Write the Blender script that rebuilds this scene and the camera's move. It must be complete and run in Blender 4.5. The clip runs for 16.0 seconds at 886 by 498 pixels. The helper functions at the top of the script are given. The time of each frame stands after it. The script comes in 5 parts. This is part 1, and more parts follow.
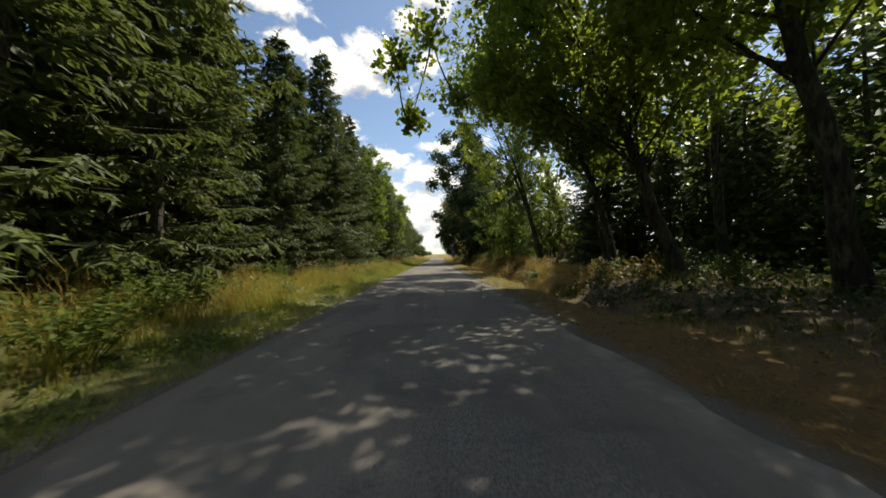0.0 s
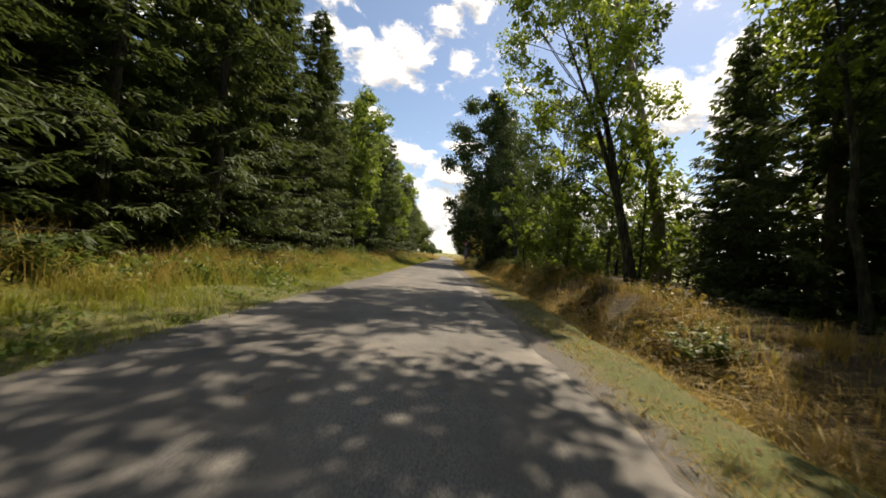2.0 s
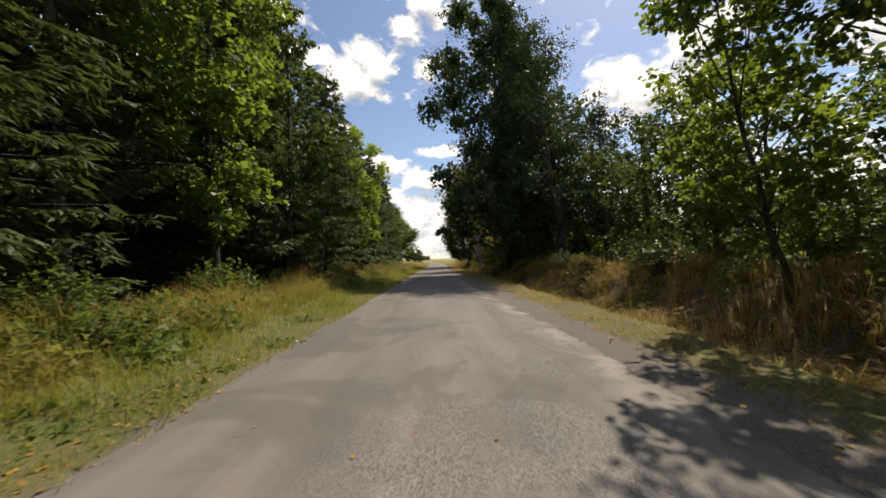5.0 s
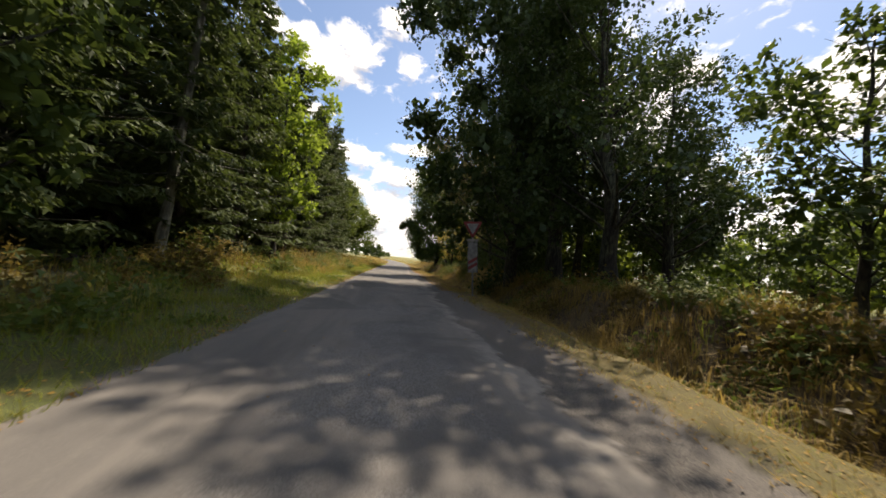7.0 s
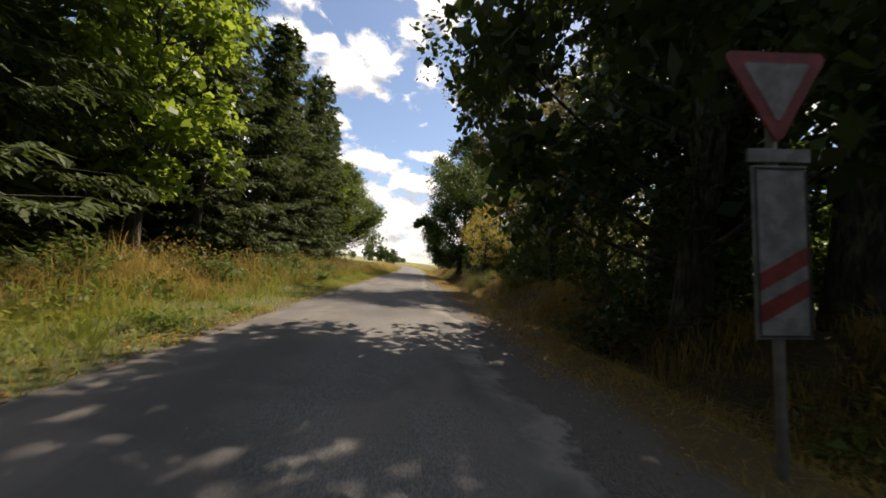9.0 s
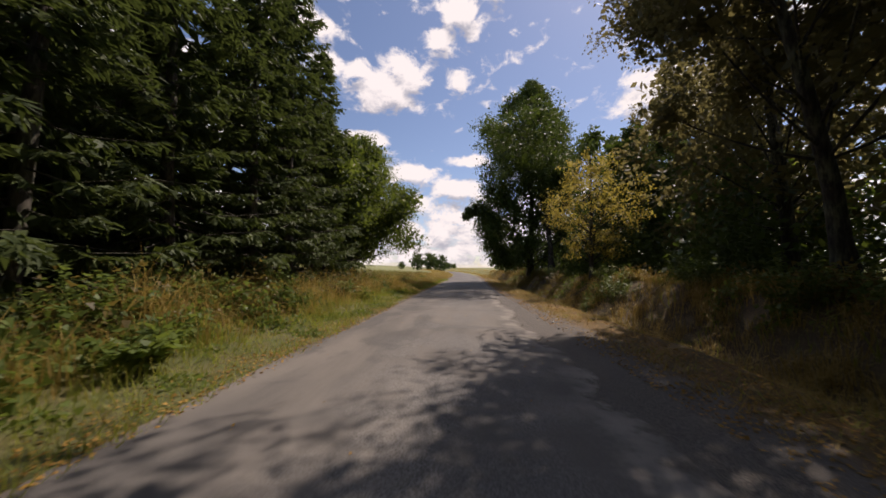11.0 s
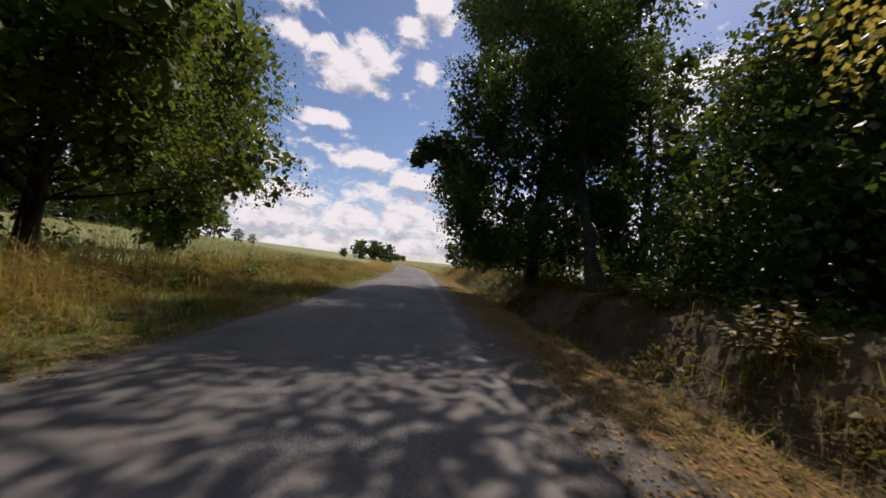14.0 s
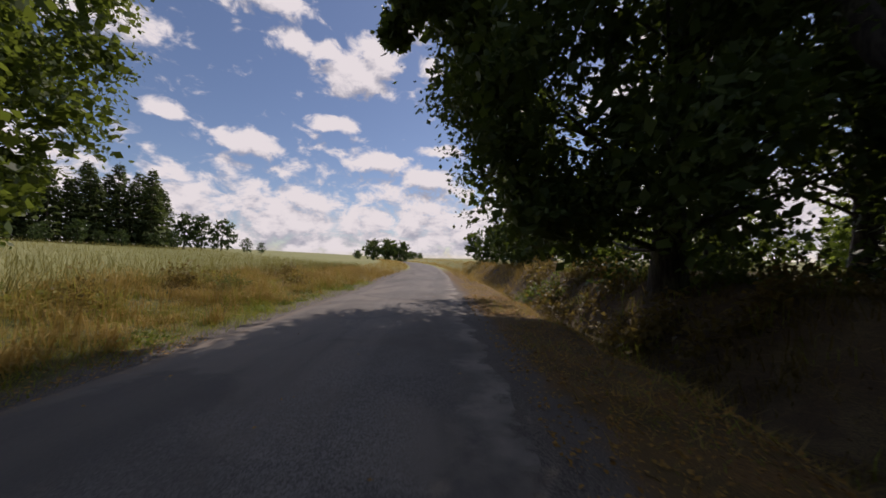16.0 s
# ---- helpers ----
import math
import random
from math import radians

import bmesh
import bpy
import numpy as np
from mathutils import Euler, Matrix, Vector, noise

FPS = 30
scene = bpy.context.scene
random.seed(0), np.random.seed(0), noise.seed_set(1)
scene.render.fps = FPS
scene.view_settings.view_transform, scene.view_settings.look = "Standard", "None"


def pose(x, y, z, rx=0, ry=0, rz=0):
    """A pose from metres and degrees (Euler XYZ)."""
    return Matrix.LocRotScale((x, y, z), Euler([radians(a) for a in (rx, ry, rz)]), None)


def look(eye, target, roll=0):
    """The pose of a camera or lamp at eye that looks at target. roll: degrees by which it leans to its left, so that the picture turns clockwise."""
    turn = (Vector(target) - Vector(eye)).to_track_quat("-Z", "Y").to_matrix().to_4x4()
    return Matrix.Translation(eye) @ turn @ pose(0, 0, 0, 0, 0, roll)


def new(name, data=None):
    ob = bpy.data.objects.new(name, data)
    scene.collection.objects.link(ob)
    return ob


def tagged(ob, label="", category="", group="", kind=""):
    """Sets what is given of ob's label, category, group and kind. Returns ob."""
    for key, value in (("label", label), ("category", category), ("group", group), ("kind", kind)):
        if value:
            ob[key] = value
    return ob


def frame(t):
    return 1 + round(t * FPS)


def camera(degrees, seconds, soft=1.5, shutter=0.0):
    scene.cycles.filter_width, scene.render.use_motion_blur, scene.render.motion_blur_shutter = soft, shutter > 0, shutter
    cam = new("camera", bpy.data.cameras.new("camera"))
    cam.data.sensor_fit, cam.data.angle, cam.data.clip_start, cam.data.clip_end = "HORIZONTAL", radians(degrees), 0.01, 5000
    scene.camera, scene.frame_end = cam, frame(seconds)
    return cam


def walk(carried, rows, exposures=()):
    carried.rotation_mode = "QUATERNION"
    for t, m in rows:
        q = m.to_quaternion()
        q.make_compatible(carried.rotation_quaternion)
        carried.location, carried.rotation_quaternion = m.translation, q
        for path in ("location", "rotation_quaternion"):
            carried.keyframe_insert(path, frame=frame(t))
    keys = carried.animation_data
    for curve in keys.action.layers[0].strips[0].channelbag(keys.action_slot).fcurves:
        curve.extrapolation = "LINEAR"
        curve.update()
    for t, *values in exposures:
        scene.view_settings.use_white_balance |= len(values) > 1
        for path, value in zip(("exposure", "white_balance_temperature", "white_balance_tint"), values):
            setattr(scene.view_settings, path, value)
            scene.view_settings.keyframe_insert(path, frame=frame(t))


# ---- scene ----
cam = camera(104.2, 16.0, soft=1.6, shutter=0.12)

PATH = [
    (0, (-0.104, 0.0, 1.1), (-0.066, 1.999, 1.141), -1.5),
    (0.5, (-0.085, 2.648, 1.1), (-0.009, 4.646, 1.161), 0.1),
    (1, (0.071, 5.418, 1.1), (0.169, 7.415, 1.162), -0.3),
    (1.5, (0.244, 8.222, 1.1), (0.511, 10.203, 1.17), 1.9),
    (2, (0.317, 10.974, 1.1), (0.286, 12.973, 1.135), 5.2),
    (2.5, (0.223, 13.555, 1.1), (0.187, 15.553, 1.163), 2.3),
    (3, (0.131, 16.26, 1.1), (0.021, 18.256, 1.176), 2.0),
    (3.5, (0.079, 18.998, 1.1), (0.024, 20.996, 1.175), -0.4),
    (4, (-0.094, 21.609, 1.1), (-0.148, 23.606, 1.194), 3.4),
    (4.5, (-0.346, 24.067, 1.1), (-0.525, 26.059, 1.138), 0.1),
    (5, (-0.574, 26.504, 1.1), (-0.525, 28.502, 1.17), -1.9),
    (7.5, (-0.493, 38.464, 1.1), (-0.228, 40.444, 1.187), 5.9),
    (8, (-0.299, 41.002, 1.1), (-0.106, 42.989, 1.224), 4.7),
    (8.5, (-0.05, 43.612, 1.1), (0.164, 45.597, 1.211), 6.1),
    (11, (-0.349, 56.945, 1.1), (-0.461, 58.938, 1.223), -0.1),
    (11.5, (-0.302, 59.702, 1.1), (-0.187, 61.697, 1.187), -2.8),
    (12, (-0.217, 62.395, 1.1), (-0.075, 64.388, 1.181), -2.8),
    (12.5, (-0.108, 65.07, 1.1), (0.087, 67.057, 1.218), 1.9),
    (13, (-0.031, 67.612, 1.1), (0.078, 69.607, 1.2), 0.3),
    (13.5, (0.104, 70.003, 1.1), (0.288, 71.992, 1.196), 0.6),
    (14, (0.219, 72.379, 1.1), (0.383, 74.37, 1.201), 5.0),
    (14.5, (0.358, 74.587, 1.1), (0.423, 76.584, 1.194), -0.1),
    (15, (0.555, 76.742, 1.1), (0.699, 78.734, 1.196), -0.5),
    (15.5, (0.742, 78.811, 1.1), (0.956, 80.797, 1.208), 3.6),
    (16, (0.852, 81.102, 1.1), (0.913, 83.1, 1.17), 0.6),
]
walk(cam, [(t, look(eye, target, roll)) for t, eye, target, roll in PATH],
     exposures=[(0.0, 0.32, 6950, 8), (0.5, 0.42, 7200, 9), (1.5, 0.52, 7300, 10), (2.5, 0.42, 7450, 12), (3.5, 0.08, 6980, 12), (4.2, 0.18, 7000, 12), (5.0, 0.25, 7050, 12), (7.5, 0.62, 7150, 14), (8.7, 0.5, 7150, 14),
                (10.8, -0.1, 6850, 22), (12.0, 0.0, 7000, 24), (12.5, 0.02, 7050, 24), (13.3, 0.12, 6900, 25), (14.0, -0.26, 6450, 21), (14.5, -0.34, 6430, 22), (15.0, -0.42, 6400, 23), (16.0, -0.45, 6550, 23)])

# ---------------------------------------------------------------- sky and sun
SUN_AZ, SUN_EL = 36.5, 53.0   # degrees to the right of +y, and up


class Tree:
    """Short hand for building node trees."""

    def __init__(self, nt):
        self.nt = nt

    def add(self, kind):
        return self.nt.nodes.new("ShaderNode" + kind)

    def link(self, a, b):
        self.nt.links.new(a, b)

    def put(self, sock, v):
        if hasattr(v, "is_linked"):
            self.link(v, sock)
        elif hasattr(sock.default_value, "__len__") and not hasattr(v, "__len__"):
            sock.default_value = (v,) * len(sock.default_value)
        elif hasattr(v, "__len__") and len(sock.default_value) == 4 and len(v) == 3:
            sock.default_value = (*v, 1)
        else:
            sock.default_value = v

    def math(self, op, a, b=0.0, c=0.0, clamp=False):
        n = self.add("Math")
        n.operation, n.use_clamp = op, clamp
        for s, v in zip(n.inputs, (a, b, c)):
            self.put(s, v)
        return n.outputs[0]

    def vec(self, op, a, b=(0, 0, 0)):
        n = self.add("VectorMath")
        n.operation = op
        self.put(n.inputs[0], a)
        self.put(n.inputs[1], b)
        return n.outputs[0]

    def noise(self, vec, scale, detail=3.0, rough=0.55, dist=0.0):
        n = self.add("TexNoise")
        if vec is not None:
            self.link(vec, n.inputs["Vector"])
        for k, v in (("Scale", scale), ("Detail", detail), ("Roughness", rough), ("Distortion", dist)):
            n.inputs[k].default_value = v
        return n.outputs[0]

    def ramp(self, fac, lo, hi, a=0.0, b=1.0, smooth=True):
        n = self.add("MapRange")
        n.interpolation_type = "SMOOTHSTEP" if smooth else "LINEAR"
        for s, v in zip(n.inputs, (fac, lo, hi, a, b)):
            self.put(s, v)
        return n.outputs[0]

    def mix(self, fac, a, b, mode="MIX"):
        n = self.add("Mix")
        n.data_type, n.blend_type = "RGBA", mode
        self.put(n.inputs[0], fac)
        self.put(n.inputs[6], a)
        self.put(n.inputs[7], b)
        return n.outputs[2]

    def sep(self, v):
        n = self.add("SeparateXYZ")
        self.link(v, n.inputs[0])
        return n.outputs

    def comb(self, x, y, z):
        n = self.add("CombineXYZ")
        for s, v in zip(n.inputs, (x, y, z)):
            self.put(s, v)
        return n.outputs[0]


world = bpy.data.worlds.new("sky")
scene.world = world
world.use_nodes = True
W = Tree(world.node_tree)
background = world.node_tree.nodes["Background"]
sky = W.add("TexSky")
sky.sky_type, sky.sun_disc = "NISHITA", False
sky.sun_elevation, sky.sun_rotation = radians(SUN_EL), radians(SUN_AZ)
sky.air_density, sky.dust_density, sky.ozone_density = 1.0, 0.4, 2.5
SKY = 0.115
# single clouds: azimuth, elevation, half width, half height (degrees)
PUFFS = [(-12.8, 27.8, 6.5, 3.6), (-8.8, 30.0, 4.0, 3.8), (-17.6, 30.3, 3.0, 1.6), (-22.5, 30.6, 4.0, 1.6), (-3.8, 34.4, 3.4, 1.8),
         (0.4, 38.0, 4.0, 3.0), (5.5, 40.0, 3.0, 2.2), (-27.5, 35.0, 9.0, 2.8), (-0.3, 29.6, 2.5, 2.1), (-15.8, 20.9, 4.0, 1.3),
         (0.6, 17.8, 4.0, 1.1), (32.0, 22.8, 8.5, 4.6), (38.0, 22.0, 5.0, 4.0), (40.5, 26.8, 5.0, 2.6), (57.5, 22.0, 7.0, 4.5),
         (-46.0, 27.0, 9.0, 2.6), (-38.0, 18.6, 2.4, 1.2), (-27.6, 16.2, 5.0, 2.0), (-10.0, 15.6, 6.0, 2.0), (-1.5, 13.5, 5.0, 2.2)]
group = bpy.data.node_groups.new("cloud_cover", "ShaderNodeTree")
group.interface.new_socket("Vector", in_out="INPUT", socket_type="NodeSocketVector")
group.interface.new_socket("Cover", in_out="OUTPUT", socket_type="NodeSocketFloat")
C = Tree(group)
gin, gout = group.nodes.new("NodeGroupInput"), group.nodes.new("NodeGroupOutput")
az, el, _ = C.sep(gin.outputs[0])
billow = C.noise(C.comb(C.math("MULTIPLY", az, 0.11), C.math("MULTIPLY", el, 0.17), 3.0), 2.2, 6.0, 0.6, 0.3)
broad = C.noise(C.comb(C.math("MULTIPLY", az, 0.05), C.math("MULTIPLY", el, 0.10), 9.0), 1.0, 3.0)
cover = None
for a, e, w, h in PUFFS:
    d = C.math("SQRT", C.math("ADD", C.math("POWER", C.math("DIVIDE", C.math("SUBTRACT", az, a), w), 2.0),
                              C.math("POWER", C.math("DIVIDE", C.math("SUBTRACT", el, e), h), 2.0)))
    puff = C.math("SUBTRACT", 1.15, d)
    cover = puff if cover is None else C.math("MAXIMUM", cover, puff)
cover = C.math("MAXIMUM", cover, -1.0)
bank = C.math("ADD", C.math("MULTIPLY", C.ramp(el, 20.0, 5.0), 0.85), -0.2)
aloft = C.math("MAXIMUM", C.ramp(el, 42.0, 54.0), C.ramp(C.math("ABSOLUTE", az), 62.0, 76.0))   # denser unseen cumulus overhead and behind, added to whiten the fill light
stray = C.math("MULTIPLY", C.math("SUBTRACT", broad, C.math("SUBTRACT", 0.66, C.math("MULTIPLY", aloft, 0.15))), 5.0)
cover = C.math("MAXIMUM", C.math("MAXIMUM", cover, bank), stray)
cover = C.math("ADD", cover, C.math("MULTIPLY", C.math("SUBTRACT", billow, 0.52), 3.0))
C.link(cover, gout.inputs[0])
way = W.add("TexCoord").outputs["Generated"]
wx, wy, wz = W.sep(way)
azimuth = W.math("MULTIPLY", W.math("ARCTAN2", wx, wy), 57.2958)
elevation = W.math("MULTIPLY", W.math("ARCSINE", wz), 57.2958)


def cloud_cover(de):
    n = W.add("Group")
    n.node_tree = group
    W.link(W.comb(azimuth, W.math("ADD", elevation, de), 0.0), n.inputs[0])
    return n.outputs[0]


here, above = cloud_cover(0.0), cloud_cover(2.2)
amount = W.ramp(here, -0.05, 0.55)
shade = W.ramp(W.math("SUBTRACT", here, above), -0.75, 0.35)   # bases are greyer than tops
white = W.mix(shade, (0.46, 0.49, 0.56), (1.0, 0.985, 0.96))
blue = W.mix(1.0, sky.outputs[0], (SKY, SKY, SKY), "MULTIPLY")
W.link(W.mix(W.math("MULTIPLY", amount, W.ramp(elevation, -1.0, 2.0)), blue, white), background.inputs[0])
background.inputs[1].default_value = 1.0

sun = new("sun", bpy.data.lights.new("sun", "SUN"))
sun.data.energy, sun.data.angle, sun.data.color = 4.6, radians(0.53), (1, 0.93, 0.82)
sa, se = radians(SUN_AZ), radians(SUN_EL)
sun.matrix_world = look((0, 0, 60), (-math.sin(sa) * math.cos(se), -math.cos(sa) * math.cos(se), 60 - math.sin(se)))


# ---------------------------------------------------------------- materials
def material(name):
    m = bpy.data.materials.new(name)
    m.use_nodes = True
    t = Tree(m.node_tree)
    return m, t, m.node_tree.nodes["Principled BSDF"], m.node_tree.nodes["Material Output"]


def bump(t, bsdf, height, strength=0.4, distance=0.02):
    n = t.add("Bump")
    n.inputs["Strength"].default_value, n.inputs["Distance"].default_value = strength, distance
    t.link(height, n.inputs["Height"])
    t.link(n.outputs[0], bsdf.inputs["Normal"])


def leaf_material(name, dark, light, through_col, glow=0.45, rough=0.45, clump=0.5):
    """Foliage: colour varies leaf by leaf and from clump to clump, and light shines through the blades."""
    m, t, b, out = material(name)
    isle = t.add("NewGeometry").outputs["Random Per Island"]
    place = t.add("TexCoord").outputs["Object"]
    tone = t.math("ADD", t.math("MULTIPLY", isle, 0.6), t.math("MULTIPLY", t.math("SUBTRACT", t.noise(place, clump, 2.0), 0.3), 1.0), clamp=True)
    col = t.mix(tone, dark, light)
    t.link(col, b.inputs["Base Color"])
    b.inputs["Roughness"].default_value = rough
    b.inputs["Specular IOR Level"].default_value = 0.22
    tr = t.add("BsdfTranslucent")
    t.link(t.mix(tone, [c * 0.75 for c in through_col], through_col), tr.inputs[0])
    mx = t.add("MixShader")
    mx.inputs[0].default_value = glow
    t.link(b.outputs[0], mx.inputs[1])
    t.link(tr.outputs[0], mx.inputs[2])
    t.link(mx.outputs[0], out.inputs[0])
    return m


def bark_material(name, dark, light, scale=6.0):
    m, t, b, _ = material(name)
    p = t.add("TexCoord").outputs["Object"]
    x, y, z = t.sep(p)
    streak = t.noise(t.comb(x, y, t.math("MULTIPLY", z, 0.22)), scale * 2.5, 5.0, 0.65)
    blot = t.noise(p, 1.3, 3.0)
    t.link(t.mix(t.ramp(streak, 0.35, 0.68), dark, t.mix(t.ramp(blot, 0.4, 0.65), light, (0.14, 0.15, 0.09))), b.inputs["Base Color"])
    b.inputs["Roughness"].default_value = 0.9
    bump(t, b, streak, 0.9, 0.03)
    return m


def plain(name, col, rough=0.6, metal=0.0, vary=0.15, scale=8.0):
    m, t, b, _ = material(name)
    n = t.noise(t.add("TexCoord").outputs["Object"], scale, 4.0)
    t.link(t.mix(t.ramp(n, 0.35, 0.7), [c * (1 - vary) for c in col], [min(1, c * (1 + vary)) for c in col]), b.inputs["Base Color"])
    b.inputs["Roughness"].default_value, b.inputs["Metallic"].default_value = rough, metal
    return m


SPRUCE = leaf_material("spruce_needles", (0.022, 0.04, 0.014), (0.12, 0.15, 0.05), (0.15, 0.2, 0.045), 0.27, 0.6, 0.35)
OLIVE = leaf_material("olive_spruce_needles", (0.045, 0.068, 0.026), (0.175, 0.205, 0.08), (0.22, 0.27, 0.065), 0.33, 0.6, 0.35)
LARCH = leaf_material("larch_needles", (0.04, 0.075, 0.02), (0.11, 0.15, 0.04), (0.16, 0.22, 0.04), 0.35, 0.6, 0.4)
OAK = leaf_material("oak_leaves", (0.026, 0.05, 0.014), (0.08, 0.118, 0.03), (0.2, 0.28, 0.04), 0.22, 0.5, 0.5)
# lit copy of OAK: stronger see-through colour for crowns that should look sunlit
SUNOAK = leaf_material("sunlit_oak_leaves", (0.03, 0.06, 0.014), (0.09, 0.13, 0.03), (0.4, 0.5, 0.055), 0.5, 0.4, 0.5)
MAPLE = leaf_material("maple_leaves", (0.035, 0.07, 0.015), (0.12, 0.17, 0.035), (0.32, 0.42, 0.05), 0.44, 0.45, 0.6)
BRIGHT = leaf_material("bright_maple_leaves", (0.06, 0.11, 0.018), (0.19, 0.26, 0.045), (0.42, 0.54, 0.06), 0.5, 0.45, 0.6)
ASHGREEN = leaf_material("ash_leaves", (0.018, 0.036, 0.01), (0.085, 0.12, 0.028), (0.27, 0.35, 0.045), 0.33, 0.5, 0.45)
LIME = leaf_material("lime_leaves", (0.024, 0.045, 0.014), (0.075, 0.11, 0.034), (0.13, 0.19, 0.035), 0.17, 0.5, 0.4)
YELLOW = leaf_material("yellowing_leaves", (0.11, 0.12, 0.02), (0.37, 0.30, 0.05), (0.62, 0.5, 0.09), 0.48, 0.5, 0.7)
YELLOWHERB = leaf_material("yellowing_herbs", (0.09, 0.10, 0.02), (0.26, 0.25, 0.06), (0.4, 0.38, 0.07), 0.4, 0.5, 0.9)
DRYLEAF = leaf_material("browning_leaves", (0.055, 0.05, 0.016), (0.20, 0.145, 0.038), (0.30, 0.22, 0.05), 0.4, 0.5, 0.8)
ASHLEAF = leaf_material("thinning_ash_leaves", (0.042, 0.052, 0.02), (0.155, 0.14, 0.055), (0.3, 0.26, 0.095), 0.45, 0.55, 0.8)
WEED = leaf_material("weed_leaves", (0.05, 0.085, 0.018), (0.15, 0.195, 0.045), (0.26, 0.34, 0.055), 0.35, 0.5, 0.9)
GRASS = leaf_material("green_grass", (0.10, 0.145, 0.018), (0.30, 0.33, 0.05), (0.42, 0.46, 0.06), 0.42, 0.5, 0.35)
MEADOW = leaf_material("half_dry_grass", (0.15, 0.15, 0.03), (0.42, 0.36, 0.09), (0.48, 0.42, 0.08), 0.42, 0.55, 0.3)
HAY = leaf_material("dry_grass", (0.22, 0.15, 0.042), (0.56, 0.41, 0.13), (0.5, 0.35, 0.09), 0.4, 0.6, 0.4)
FIELD = leaf_material("field_grass", (0.16, 0.155, 0.045), (0.34, 0.31, 0.10), (0.32, 0.29, 0.08), 0.3, 0.6, 0.12)
LITTER = leaf_material("fallen_leaves", (0.16, 0.08, 0.02), (0.55, 0.33, 0.08), (0.4, 0.22, 0.05), 0.2, 0.7, 0.8)
# darker copy of LITTER under the trees, with the shade put into its colour
SHADELITTER = leaf_material("shaded_fallen_leaves", (0.05, 0.03, 0.012), (0.2, 0.12, 0.04), (0.1, 0.06, 0.02), 0.15, 0.8, 0.8)
BARK = bark_material("grey_brown_bark", (0.014, 0.012, 0.010), (0.055, 0.046, 0.037))
BARK_SPRUCE = bark_material("spruce_bark", (0.04, 0.03, 0.024), (0.15, 0.12, 0.10), 9.0)
BARK_PINE = bark_material("pine_bark", (0.15, 0.105, 0.08), (0.44, 0.34, 0.27), 5.0)
BARK_PALE = bark_material("lichened_pale_bark", (0.09, 0.085, 0.07), (0.38, 0.37, 0.32), 3.0)

# road surface: worn, patched old asphalt with pale sand and loose grit
ASPHALT, t, b, _ = material("worn_asphalt")
p = t.add("TexCoord").outputs["Object"]
x, y, z = t.sep(p)
across_node = t.add("Attribute")
across_node.attribute_name = "across"
across_at = across_node.outputs["Fac"]
grit = t.noise(p, 170.0, 3.0, 0.75)
chips = t.add("TexVoronoi")
t.link(p, chips.inputs["Vector"])
chips.inputs["Scale"].default_value = 120.0
chip_tone = t.sep(chips.outputs["Color"])[0]
long_p = t.comb(t.math("MULTIPLY", x, 1.0), t.math("MULTIPLY", y, 0.13), 0.0)
tracks = t.noise(long_p, 1.1, 4.0, 0.6, 0.5)
patches = t.noise(p, 0.42, 4.0, 0.62, 0.9)
blotch = t.noise(p, 2.6, 5.0, 0.65)
sandy = t.mix(t.ramp(tracks, 0.36, 0.64), (0.118, 0.109, 0.098), (0.2, 0.179, 0.153))
sandy = t.mix(t.math("MULTIPLY", t.ramp(blotch, 0.35, 0.7), 0.35), sandy, (0.15, 0.137, 0.12))
tarry = t.mix(t.math("MULTIPLY", t.ramp(patches, 0.50, 0.58), 0.6), sandy, (0.085, 0.081, 0.077))
worn = t.math("MULTIPLY", t.ramp(t.math("ABSOLUTE", t.math("ADD", across_at, -0.62)), 0.36, 0.10), t.ramp(t.noise(p, 0.8, 4.0, 0.6), 0.36, 0.58))
coarse_mix = t.mix(t.ramp(chip_tone, 0.15, 0.95), (0.06, 0.058, 0.055), (0.33, 0.32, 0.3))
col = t.mix(t.math("MULTIPLY", worn, 0.5), tarry, coarse_mix)
col = t.mix(t.math("MULTIPLY", t.ramp(grit, 0.42, 0.72), 0.36), col, (0.29, 0.265, 0.23))
crack = t.add("TexVoronoi")
crack.feature = "DISTANCE_TO_EDGE"
wander = t.add("TexNoise")
t.link(p, wander.inputs["Vector"])
wander.inputs["Scale"].default_value, wander.inputs["Detail"].default_value = 1.3, 6.0
t.link(t.vec("ADD", p, wander.outputs[1]), crack.inputs["Vector"])
crack.inputs["Scale"].default_value = 0.8
line = t.math("MULTIPLY", t.ramp(crack.outputs["Distance"], 0.007, 0.002), t.ramp(t.noise(p, 0.7, 3.0), 0.58, 0.68))
col = t.mix(t.math("MULTIPLY", line, 0.45), col, (0.06, 0.057, 0.053))
ragged = t.math("MULTIPLY", t.math("SUBTRACT", t.noise(p, 4.5, 5.0, 0.7), 0.5), 0.22)
rim = t.math("ADD", across_at, ragged)
pale_rim = t.math("MULTIPLY", t.ramp(rim, 0.86, 0.95), t.ramp(t.noise(p, 1.2, 3.0), 0.35, 0.6))
col = t.mix(t.math("MULTIPLY", pale_rim, 0.6), col, (0.34, 0.31, 0.265))
col = t.mix(t.ramp(rim, 0.955, 1.0), col, t.mix(t.ramp(grit, 0.38, 0.66), (0.06, 0.053, 0.046), (0.2, 0.178, 0.15)))
col = t.mix(t.math("MULTIPLY", t.ramp(rim, 0.07, 0.0), 0.75), col, t.mix(grit, (0.13, 0.105, 0.08), (0.25, 0.20, 0.15)))
t.link(col, b.inputs["Base Color"])
b.inputs["Roughness"].default_value = 0.9
b.inputs["Specular IOR Level"].default_value = 0.25
